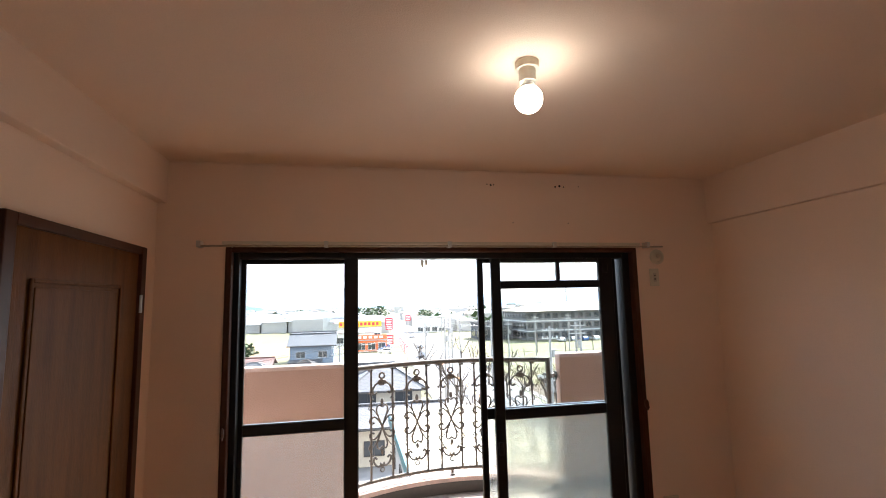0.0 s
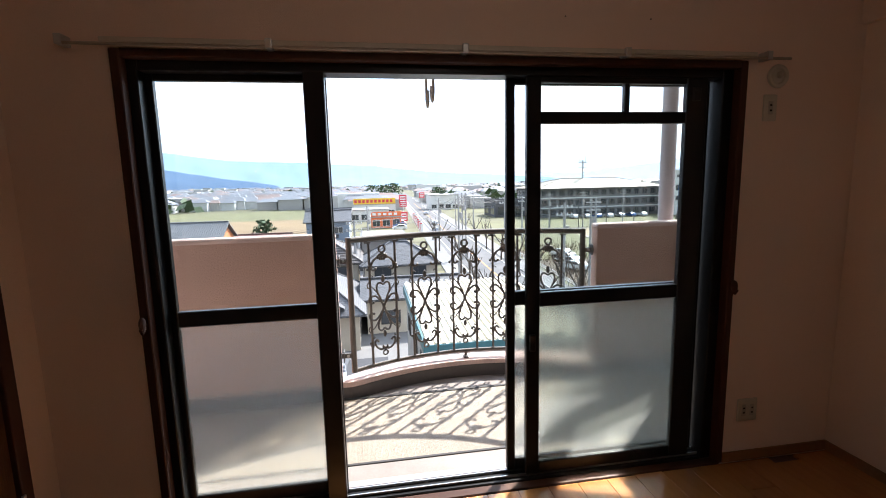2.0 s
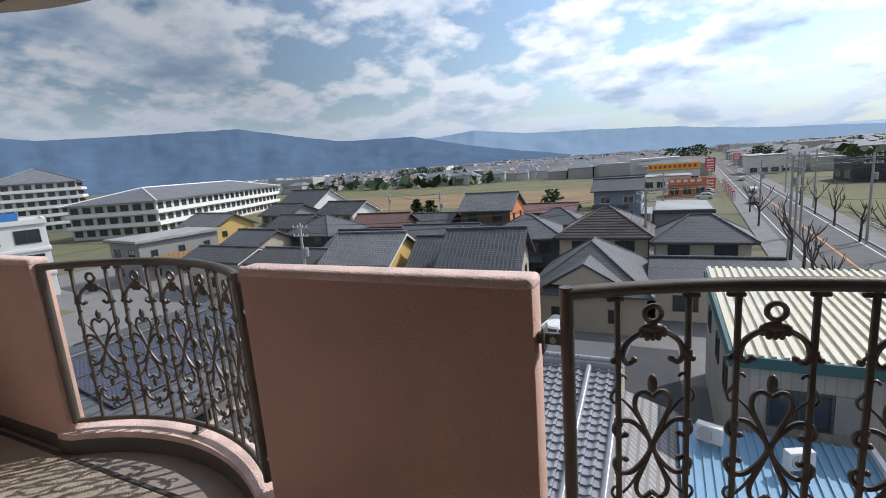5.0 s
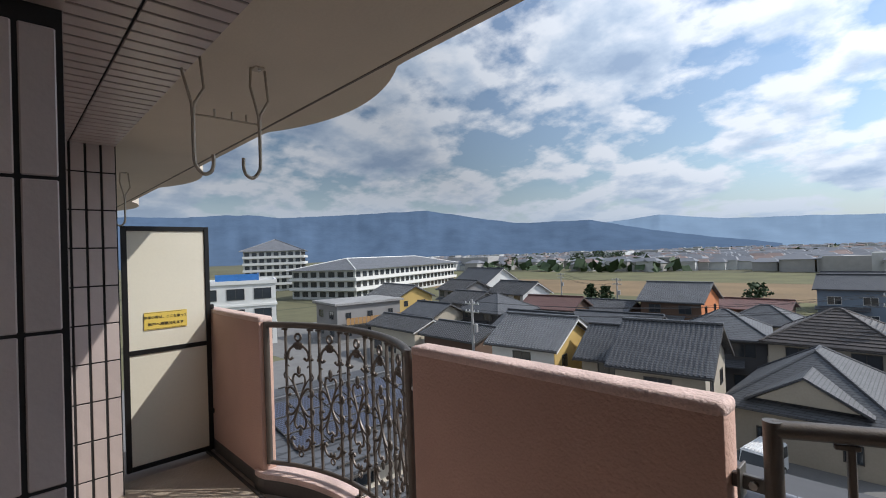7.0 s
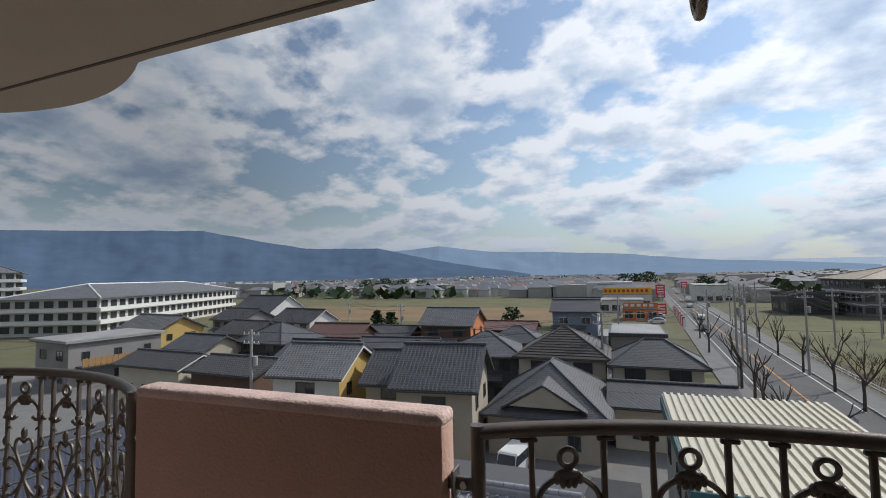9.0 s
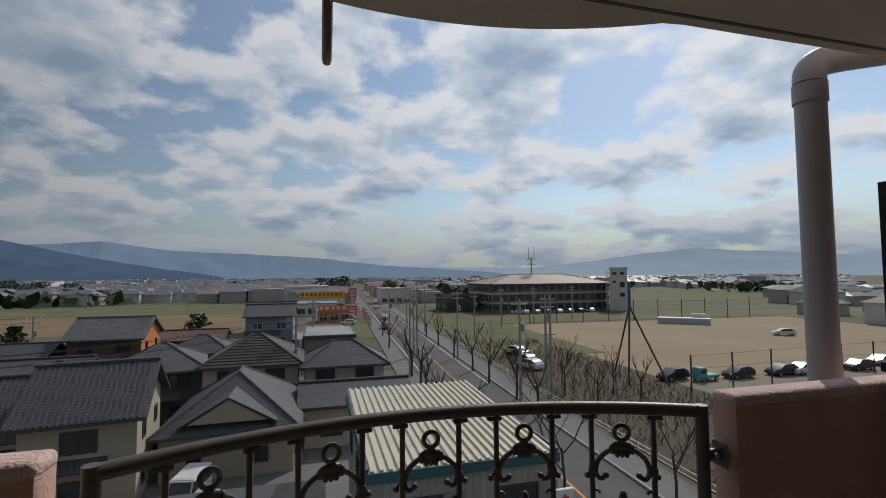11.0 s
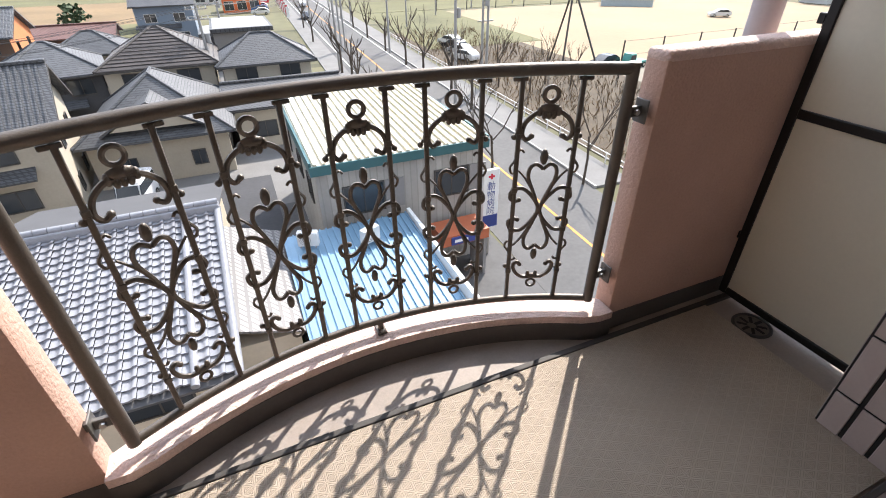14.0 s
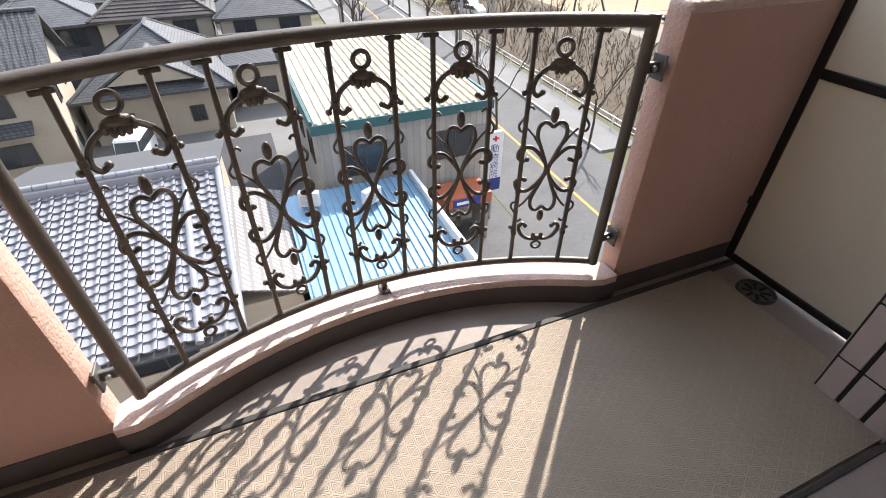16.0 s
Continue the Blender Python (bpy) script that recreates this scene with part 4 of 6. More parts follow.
def house(cx, cy, lx, ly, rz, eave, ridge, kind, wall, roof, label, over=0.55, frame_mat=WINFRAME, gable_wall=None, porch=False, cover=True):
    """A house: ridge along its own x. kind: gable, hip or flat."""
    t = thing("house", (cx, cy, G), label, "house", "houses of the town", rz)
    hx, hy = lx / 2, ly / 2
    s = S()
    if kind == "gable":
        s.prism([(-hy, 0), (hy, 0), (hy, eave), (0, ridge - 0.15), (-hy, eave)], -hx, hx, "x")
    else:
        s.box(-hx, -hy, 0, hx, hy, eave)
    part("wall", s, wall, t)
    if gable_wall:
        part("gable_wall", S().prism([(-hy + 0.02, 0.3), (hy - 0.02, 0.3), (hy - 0.02, eave - 0.1), (0, ridge - 0.3), (-hy + 0.02, eave - 0.1)], hx, hx + 0.03, "x"), gable_wall, t)
    pitch = (ridge - eave) / hy
    ox, oy, th = hx + over, hy + over, 0.16
    ze = eave - over * pitch
    if kind == "gable":
        for q in (-1, 1):
            r = S().prism([(q * oy, ze), (0, ridge), (0, ridge + th), (q * oy, ze + th)], -ox, ox, "x")
            part("roof", r, roof, t)
        part("ridge_cap", S().soft(-ox - 0.03, -0.16, ridge + th - 0.05, ox + 0.03, 0.16, ridge + th + 0.16, 0.05, 1), roof, t)
        for q in (-1, 1):
            part("barge_board", S().prism([(-oy, ze - 0.12), (0, ridge - 0.12), (oy, ze - 0.12), (oy, ze + 0.02), (0, ridge + 0.02), (-oy, ze + 0.02)], q * (ox - 0.06), q * (ox + 0.02), "x"), WHITEFRAME if wall in (W_WHITE, W_CREAM) else WINFRAME, t)
    elif kind == "hip":
        rx = max(lx / 2 - hy, 0.25)
        a = [(-ox, -oy, ze), (ox, -oy, ze), (ox, oy, ze), (-ox, oy, ze)]
        p, q = (-rx, 0, ridge), (rx, 0, ridge)
        for f in ((a[0], a[1], q, p), (a[1], a[2], q), (a[2], a[3], p, q), (a[3], a[0], p)):
            u = [(b[0], b[1], b[2] + th) for b in f]
            r = S().face(*u).face(*reversed(f))
            for i in range(len(f)):
                j = (i + 1) % len(f)
                r.face(f[i], f[j], u[j], u[i])
            part("roof", r, roof, t)
        caps = S()
        for b, e in ((p, q), (a[0], p), (a[3], p), (a[1], q), (a[2], q)):
            caps.tube([(b[0], b[1], b[2] + th), (e[0], e[1], e[2] + th)], 0.11, 6)
        part("ridge_cap", caps, roof, t)
    else:
        part("roof", S().box(-ox, -oy, eave, ox, oy, eave + 0.35), roof, t)
        part("roof_deck", S().box(-ox + 0.25, -oy + 0.25, eave + 0.35, ox - 0.25, oy - 0.25, eave + 0.37), R_PALE, t)
    if kind == "gable" and roof in (R_GREY, R_SILVER) and cy < 80:
        for q in (-1, 1):
            ribs = S()
            for i in range(int(2 * ox / 0.32)):
                x = -ox + 0.16 + 0.32 * i
                ribs.prism([(q * oy, ze + th), (q * 0.12, ridge + th - 0.12 * pitch), (q * 0.12, ridge + th + 0.07 - 0.12 * pitch), (q * oy, ze + th + 0.07)], x - 0.055, x + 0.055, "x")
            part("roof_rib", ribs, roof, t)["kind"] = "stuff"
    elif kind == "hip" and roof is R_BROWN:
        courses = S()
        rx = max(lx / 2 - hy, 0.25)
        for k in range(1, 12):
            f = k / 12
            x, y, z = ox + (rx - ox) * f, oy * (1 - f), ze + (ridge - ze) * f + th
            for q in (-1, 1):
                courses.box(-x, q * y - 0.035, z - 0.02, x, q * y + 0.035, z + 0.045).box(q * x - 0.035, -y + 0.036, z - 0.02, q * x + 0.035, y - 0.036, z + 0.045)
        part("batten", courses, roof, t)["kind"] = "stuff"
    part("gutter", S().box(-ox, -oy - 0.1, ze - 0.04, ox, -oy - 0.005, ze + 0.06), WINFRAME, t)
    floors = 2 if eave > 4.4 else 1
    for k in range(floors):
        z = 0.9 + 2.75 * k
        for face, ln in ((0, lx), (1, ly), (2, lx), (3, ly)):
            n = max(1, int(ln / 3.2))
            for i in range(n):
                x = -ln / 2 + ln * (i + 0.5) / n
                w = 1.65 if face in (0, 2) else 0.8
                window(t, x, z, w, 1.15 if face in (0, 2) else 0.95, face, hx, hy, frame_mat)
    if floors == 2 and cover and kind != "flat":
        for q, y0, y1 in ((-1, -hy - 0.9, -hy),):
            part("lower_roof", S().prism([(y0, 2.75), (y1, 3.2), (y1, 3.32), (y0, 2.87)], -hx - 0.3, hx * 0.5, "x"), roof, t)
    return t


house(-12.5, 35.2, 5.6, 7.4, 7, 5.6, 7.9, "gable", W_BEIGE, R_GREY, "beige two-storey house with dark grey tile roof")
house(-17.3, 37.6, 4.4, 6.4, 7, 5.0, 6.9, "gable", W_BEIGE, R_GREY, "beige house wing with dark grey tile roof")
house(-24.4, 36.4, 6.2, 7.2, 5, 5.5, 7.4, "gable", W_WHITE, R_SILVER, "white house with mustard gable and silver tiles", gable_wall=W_YELLOW)
slate_house = house(-4.8, 40.2, 10.4, 8.4, 90, 3.3, 6.1, "hip", W_BEIGE, R_SLATE, "beige single-storey house with grey slate hip roof")
house(-4.9, 51.5, 8.2, 8.6, 0, 5.4, 7.6, "hip", W_CREAM, R_BROWN, "cream house with brown slate hip roof")
house(-13.2, 50.5, 6.6, 7.8, 12, 5.3, 7.1, "hip", W_DARK, R_SLATE, "charcoal house with grey slate hip roof")
house(-26.2, 76.0, 8.6, 8.0, 0, 5.5, 7.8, "gable", W_BROWN, R_SILVER, "brown timber house with silver tiles and orange gable", gable_wall=ORANGEWALL)
house(-18.6, 86.5, 9.4, 6.2, 0, 3.5, 4.6, "gable", W_BROWN, R_RED, "low brown building with a rust red sheet roof")
house(-7.6, 98, 8.4, 8.0, 0, 6.1, 7.9, "gable", W_BLUE, R_GREY, "blue grey sided two-storey house with dark roof", frame_mat=WHITEFRAME)
house(3.6, 49.0, 7.4, 5.6, 0, 5.2, 6.9, "hip", W_CREAM, R_SLATE, "cream house with streaked grey hip roof")
house(2.4, 60.0, 5.6, 9.0, 0, 6.4, 6.4, "flat", W_GREY, R_METAL, "grey flat-roofed workshop building", over=0.2)
house(4.2, 42.0, 8.4, 6.2, 0, 3.3, 4.3, "gable", W_CREAM, R_METAL, "low shop with a grey ribbed metal roof")
house(-58, 77.5, 10.5, 7.0, -12, 5.3, 7.3, "gable", W_WHITE, R_GREY, "white two-storey house with a dark grey roof")
house(-84, 97, 15, 10.5, -12, 5.8, 9.2, "gable", W_WHITE, R_SLATE, "white gabled hall with a grey roof")
house(-75, 79, 10, 8.0, -12, 5.3, 7.2, "gable", W_GREY, R_GREY, "grey sided house with a dark roof")
house(-46, 56, 8.4, 8.0, -6, 4.9, 7.0, "hip", W_DARK, R_GREY, "dark house with a tiled hip roof")
house(-76, 60.5, 12.5, 8.0, -10, 5.4, 7.4, "gable", W_YELLOW, R_SILVER, "mustard yellow house with a silver tile roof")
house(-68, 45, 9.0, 11.5, -8, 5.9, 6.2, "flat", W_GREY, R_PALE, "grey balcony house with flat roof and wooden railing", over=0.5)
house(-48.5, 40, 10.0, 5.2, -3, 4.2, 5.2, "gable", W_CREAM, R_GREY, "low cream house with a dark ribbed roof")
house(-37, 39.5, 8.6, 5.8, -3, 4.2, 5.2, "gable", W_BROWN, R_GREY, "low brown house with a dark grey roof")
house(-34, 50, 9.0, 7.0, 0, 4.0, 5.6, "gable", W_BROWN, R_SLATE, "brown house with a plain grey roof")
house(-29, 61, 11.0, 6.0, 4, 3.4, 4.6, "gable", W_GREY, R_SLATE, "low grey shed with a long slate roof")
house(-42, 66, 9.0, 6.0, 4, 4.4, 5.9, "gable", W_BROWN, R_RED, "dark brown house with a rusty roof")
house(-9, 120, 10.0, 8.0, 0, 5.6, 7.2, "gable", W_WHITE, R_SLATE, "white far house with a grey roof")
house(-13, 66, 7.0, 6.0, 0, 4.4, 6.0, "hip", W_BEIGE, R_SLATE, "beige house with a grey hip roof")

solar_house = house(-23.4, 14.6, 17.5, 13.4, 90, 4.6, 6.0, "gable", W_CREAM, R_SLATE, "cream house with dark slate roof carrying solar panels", over=0.6)
CELL = patterned(mat("dark blue solar cell", (0.018, 0.02, 0.03), 0.35, var=0.3, scale=2, spec=0.4), "floor", (0.16, 0.16, 0.014), strength=0.0, dark=6.0)
SP = math.degrees(math.atan2(1.4, 6.7))
for r in range(3):
    for c in range(7):
        y = -1.3 - 1.5 * r
        z = 6.16 - (-y) * 1.4 / 6.7 + 0.12
        pan = part("solar_panel", S().soft(-0.72, -0.72, -0.02, 0.72, 0.72, 0.02, 0.008, 1), WINFRAME, solar_house, "framed dark solar panel", pose(-4.5 + 1.5 * c, y, z, SP, 0, 0))
        part("cell_sheet", S().box(-0.68, -0.68, 0.02, 0.68, 0.68, 0.026), CELL, pan)

part("pediment", S().prism([(-2.5, 3.75), (2.5, 3.75), (0, 5.25)], -5.5, -2.5, "x"), W_BEIGE, slate_house)
for q in (-1, 1):
    part("pediment_roof", S().prism([(q * 3.1, 3.5), (0, 5.3), (0, 5.45), (q * 3.1, 3.65)], -5.6, -2.2, "x"), R_SLATE, slate_house)

house(-20.5, 48, 6.5, 6.0, 6, 4.6, 6.2, "hip", W_GREY, R_GREY, "grey house with a dark tile hip roof")
house(-28.5, 45, 6.0, 5.5, 2, 3.4, 4.8, "gable", W_CREAM, R_BROWN, "low cream house with a brown roof")
house(-54, 50, 7.5, 6.0, -5, 4.4, 5.8, "gable", W_BEIGE, R_SLATE, "beige house with a grey slate roof")
house(-58, 63, 8.0, 7.0, -8, 4.8, 6.4, "gable", W_GREY, R_GREY, "grey house with dark roof tiles beside the field")
house(1.8, 74, 8.0, 8.0, 0, 4.2, 4.2, "flat", W_DARK, R_METAL, "low charcoal flat-roofed shop", over=0.2)
house(2.6, 90, 7.0, 9.0, 0, 3.4, 3.4, "flat", W_GREY, R_METAL, "low grey flat-roofed garage", over=0.2)
house(-37, 74, 9.0, 6.0, 0, 3.6, 4.8, "gable", W_BROWN, R_GREY, "low brown farm building with dark tiles")

# balcony railing of the flat-roofed house
dk = thing("wooden_balcony", (-63.3, 45.0, G + 2.9), "wooden railed balcony on the grey house", "balcony", rz=-8)
part("deck", S().box(-0.2, -5.6, -0.2, 1.4, 5.6, 0), WINFRAME, dk)
for i in range(16):
    part("board", S().box(1.34, -5.5 + 0.69 * i, 0, 1.4, -4.9 + 0.69 * i, 1.05), mat("honey wood board", (0.35, 0.20, 0.08), 0.7) if i == 0 else bpy.data.materials["honey wood board"], dk)


def block(name, corners_xy, rz, lx, ly, h, storeys, wall, roof, ridge, label, bays, balcony=False):
    """A larger building: storeys with rows of windows, slab bands and a hipped or flat roof."""
    t = thing(name, (corners_xy[0], corners_xy[1], G), label, "building", rz=rz)
    hx, hy = lx / 2, ly / 2
    part("wall", S().box(-hx, -hy, 0, hx, hy, h), wall, t)
    st = h / storeys
    for k in range(storeys):
        z = k * st
        if k:
            part("band", S().box(-hx - (1.3 if balcony else 0.15), -hy - (1.3 if balcony else 0.15), z - 0.25, hx + 0.15, hy + 0.15, z + (0.75 if balcony else 0.1)), WHITEFRAME, t)
        for face, ln in ((0, lx), (1, ly), (3, ly)):
            n = max(2, int(bays * ln / lx))
            for i in range(n):
                window(t, -ln / 2 + ln * (i + 0.5) / n, z + 0.9, ln / n * 0.62, st * 0.5, face, hx, hy, WINFRAME)
    if ridge > h:
        o = 1.4
        rx = max(hx - hy, 0.5)
        a = [(-hx - o, -hy - o, h), (hx + o, -hy - o, h), (hx + o, hy + o, h), (-hx - o, hy + o, h)]
        p, q = (-rx, 0, ridge), (rx, 0, ridge)
        part("roof", S().face(a[0], a[1], q, p).face(a[1], a[2], q).face(a[2], a[3], p, q).face(a[3], a[0], p).face(*reversed(a)), roof, t)
        caps = S()
        for b, e in ((p, q), (a[0], p), (a[3], p), (a[1], q), (a[2], q)):
            caps.tube([b, e], 0.25, 6)
        part("ridge_cap", caps, WHITEFRAME if ridge < 14 and lx > 60 else roof, t)
    else:
        part("parapet", S().box(-hx - 0.2, -hy - 0.2, h, hx + 0.2, -hy + 0.1, h + 0.6).box(-hx - 0.2, hy - 0.1, h, hx + 0.2, hy + 0.2, h + 0.6).box(-hx - 0.2, -hy + 0.1, h, -hx + 0.1, hy - 0.1, h + 0.6).box(hx - 0.1, -hy + 0.1, h, hx + 0.2, hy - 0.1, h + 0.6), wall, t)
    return t


R_SCHOOL = roofmat("grey school roof", (0.16, 0.165, 0.18), (1.2, 0.5, 0.03), 0.55)
W_SCHOOL = wallmat("pale grey render", (0.52, 0.52, 0.50))
block("school_building", (-150, 112), 110.8, 76, 26, 9.6, 3, W_SCHOOL, R_SCHOOL, 13.2, "long white three-storey building with grey hip roof", 22, True)
block("apartment_building", (-212, 95), 150, 34, 24, 17.5, 6, W_SCHOOL, R_SCHOOL, 23.0, "white six-storey apartment block with hipped roof", 12, True)
block("white_building", (-80, 29), 68, 12, 10, 9.8, 3, W_WHITE, R_PALE, 0, "white three-storey flat-roofed building", 3)
rl = thing("roof_railing", (-80, 29, G + 9.8), "blue roof railing and tank screen on the white building", "railing", rz=68)
part("screen", S().box(-3, -3.5, 0.02, 3.5, -3.3, 1.6).box(3.3, -3.3, 0.02, 3.5, 3.0, 1.6), mat("blue sheet screen", (0.04, 0.16, 0.42), 0.5, var=0.15), rl)
R_OFFICE = roofmat("tan sheet roof", (0.33, 0.27, 0.20), (0.8, 8.0, 0.03), 0.6)
W_OFFICE = wallmat("brown grey facade", (0.17, 0.165, 0.165))
block("office_building", (85, 168), 0, 48, 26, 10.2, 3, W_OFFICE, R_OFFICE, 13.6, "three-storey grey office building with tan hip roof", 15)
block("office_annex", (53, 172), 0, 12, 16, 5.6, 1, W_DARK, R_PALE, 0, "low dark office annex with a flat roof", 2)
tower = thing("training_tower", (109.5, 150, G), "white concrete training tower with dark openings", "tower", rz=-34)
part("wall", S().box(-3.0, -2.6, 0, 3.0, 2.6, 15.2), W_WHITE, tower)
part("parapet", S().box(-3.2, -2.8, 15.2, 3.2, 2.8, 15.9), W_WHITE, tower)
for x, z, w, h in ((-1.4, 13.2, 1.4, 0.9), (1.3, 13.2, 1.4, 0.9), (1.2, 8.6, 1.6, 1.9), (1.2, 5.2, 1.5, 1.4), (-1.5, 10.2, 1.0, 0.8)):
    window(tower, x, z, w, h, 0, 3.0, 2.6, WINFRAME)
for i in range(5):
    part("balcony", S().box(-4.4, -2.4, 2.8 * i + 2.6, -3.0, 2.4, 2.8 * i + 2.8), WHITEFRAME, tower)
for y in (-2.3, 2.3):
    part("post", S().box(-4.4, y - 0.1, 0, -4.2, y + 0.1, 15.0), WHITEFRAME, tower)
ma = thing("radio_mast", (83, 168, G + 13.4), "steel radio mast with two platforms on the office roof", "mast")
part("pole", S().tube([(0, 0, 0), (0, 0, 7.0)], 0.35, 8), STEEL, ma)
for z, r in ((4.2, 1.7), (6.2, 1.7)):
    part("platform", S().loop((0, 0, z), r, 0.16, 14, 5, "xy").box(-r, -0.1, z - 0.1, r, 0.1, z + 0.1).box(-0.1, -r, z - 0.1, 0.1, r, z + 0.1), STEEL, ma)
for q in (-1.2, 1.2):
    part("antenna", S().tube([(q, 0, 6.2), (q, 0, 11.0)], 0.12, 6), STEEL, ma)

# the shop with the corrugated cream roof and its clinic sign
clinic = thing("clinic_building", (6.65, 24.0, G), "grey sided two-storey clinic with cream corrugated roof", "building")
W_CLINIC = patterned(wallmat("grey ribbed siding", (0.38, 0.36, 0.33)), "roof", (0.3, 30, 0.03), strength=0.3, dark=0.75)
part("wall", S().box(-3.8, -5.8, 0, 3.8, 5.8, 5.9), W_CLINIC, clinic)
part("fascia", S().box(-4.0, -6.0, 5.75, 4.0, -5.9, 6.15).box(-4.0, -5.9, 5.75, -3.9, 6.0, 6.3).box(3.9, -5.9, 5.75, 4.0, 6.0, 6.3), TEAL, clinic, "teal roof fascia")
part("roof_sheet", S().prism([(-5.9, 6.08), (6.0, 6.42), (6.0, 6.46), (-5.9, 6.12)], -3.9, 3.9, "x"), CREAMMETAL, clinic)
rib = S().prism([(-5.9, 6.12), (6.0, 6.46), (6.0, 6.56), (-5.9, 6.22)], -0.07, 0.07, "x").mesh("rib", CREAMMETAL)
for i in range(22):
    part("rib", rib, CREAMMETAL, clinic, at=pose(-3.75 + 0.357 * i, 0, 0))
for x, z, w in ((-1.9, 3.7, 1.7), (2.2, 3.7, 1.6), (-1.6, 0.9, 1.8), (2.3, 0.9, 1.8)):
    window(clinic, x, z, w, 1.25, 0, 3.8, 5.8, WINFRAME)
    part("shutter_box", S().box(x + w / 2 + 0.1, -5.86, z - 0.05, x + w / 2 + 0.95, -5.78, z + 1.3), W_GREY, clinic)
for x in (-3.5, 0.5, 3.5):
    window(clinic, x, 3.7, 1.0, 1.1, 3, 3.8, 5.8, WINFRAME)
sg = thing("clinic_sign", (10.75, 17.9, G + 1.6), "white vertical clinic sign with dark blue lettering", "sign")
part("board", S().soft(-0.42, -0.09, 0, 0.42, 0.09, 3.1, 0.03, 1), SIGNWHITE, sg)
part("blue_panel", S().box(-0.4, -0.1, 0.05, 0.4, -0.094, 0.72), SIGNBLUE, sg)
for i, ch in enumerate("動物病院"):
    lettering(ch, 0.46, SIGNBLUE, sg, pose(0, -0.094, 2.25 - 0.44 * i, 90, 0, 0), "character")
em = S().box(-0.05, -0.1, 2.62, 0.05, -0.094, 2.9).box(-0.16, -0.1, 2.71, -0.05, -0.094, 2.81).box(0.05, -0.1, 2.71, 0.16, -0.094, 2.81)
part("emblem", em, SIGNRED, sg, "red cross-shaped emblem")
part("post", S().tube([(0, 0, -1.6), (0, 0, 0)], 0.07, 8), STEEL, sg)

shed = thing("blue_roof_shed", (3.7, 14.2, G), "low building with pale blue sheet metal roof", "building")
part("wall", S().box(-2.4, -3.2, 0, 2.6, 3.4, 3.0), W_WHITE, shed)
part("roof_sheet", S().prism([(-3.4, 3.0), (3.5, 3.4), (3.5, 3.5), (-3.4, 3.1)], -2.6, 2.75, "x"), BLUEMETAL, shed)
rib = S().prism([(-3.4, 3.1), (3.5, 3.5), (3.5, 3.56), (-3.4, 3.16)], -0.03, 0.03, "x").mesh("rib", BLUEMETAL)
for i in range(20):
    part("rib", rib, BLUEMETAL, shed, at=pose(-2.45 + 0.27 * i, 0, 0))
part("edge_trim", S().box(2.75, -3.45, 2.95, 2.9, 3.5, 3.7).box(-2.75, -3.5, 2.9, 2.75, -3.4, 3.16), SIGNWHITE, shed)
part("door", S().box(-0.4, -3.26, 0, 0.5, -3.19, 2.0), W_GREY, shed)
ent = thing("clinic_entrance", (8.6, 16.6, G), "orange clinic entrance hood with dark sign", "entrance")
part("hood", S().box(-1.0, -0.3, 2.1, 1.3, 1.2, 2.6), mat("orange panel", (0.42, 0.12, 0.055), 0.5, var=0.08), ent)
part("support", S().box(-1.0, -0.2, 0, -0.85, 1.2, 2.1), W_GREY, ent)
part("support", S().box(1.1, -0.2, 0, 1.25, 1.2, 2.1), W_GREY, ent)
part("signboard", S().box(-0.6, -0.36, 2.16, 0.7, -0.3, 2.54), SIGNBLUE, ent)
part("mark", S().box(-0.45, -0.375, 2.28, 0.2, -0.36, 2.42), SIGNWHITE, ent)


def aircon(x, y, z, rz=0):
    t = thing("air_conditioner", (x, y, z), "white outdoor air conditioner unit with a fan grille", "air conditioner", "outdoor units", rz)
    part("case", S().soft(-0.4, -0.15, 0.05, 0.4, 0.15, 0.65, 0.02, 1), WHITEMETAL, t)
    for r in (0.08, 0.15, 0.22):
        part("grille_ring", S().loop((-0.1, -0.155, 0.35), r, 0.01, 16, 4), W_GREY, t)
    part("foot", S().box(-0.32, -0.17, 0, -0.26, 0.17, 0.05), W_GREY, t)
    part("foot", S().box(0.26, -0.17, 0, 0.32, 0.17, 0.05), W_GREY, t)
    return t


aircon(4.3, 15.9, G + 3.55, 25)
aircon(2.0, 16.6, G + 3.55, -20)
aircon(-8.8, 30.6, G + 0.02)


# ---- near house with a glazed tile roof: each tile is laid ----
kaw = thing("tiled_house", (-4.4, 17.6, G), "cream house below with silver grey clay tile roof", "house")
part("wall", S().prism([(-6.2, 0), (6.2, 0), (6.2, 3.7), (0, 5.3), (-6.2, 3.7)], -4.0, 3.2, "x"), W_CREAM, kaw)
window(kaw, 1.2, 2.3, 1.7, 1.0, 0, 3.2, 6.2, WINFRAME)
window(kaw, -1.6, 2.3, 1.7, 1.0, 0, 3.2, 6.2, WINFRAME)
KP = math.atan2(1.75, 6.9)
for q in (-1, 1):
    part("roof_deck", S().prism([(q * 7.0, 3.45), (0, 5.25), (0, 5.33), (q * 7.0, 3.53)], -4.4, 3.5, "x"), W_DARK, kaw)
part("ridge_cap", S().soft(-4.5, -0.2, 5.3, 3.6, 0.2, 5.62, 0.06, 2), KAWARA, kaw)
for i in range(20):
    part("ridge_tile", S(True).tube([(-4.4 + 0.4 * i, 0, 5.66), (-4.02 + 0.4 * i, 0, 5.66)], 0.12, 10), KAWARA, kaw)
part("verge", S(True).tube([(3.5, -7.0, 3.6), (3.5, 0, 5.42)], 0.13, 10), KAWARA, kaw)
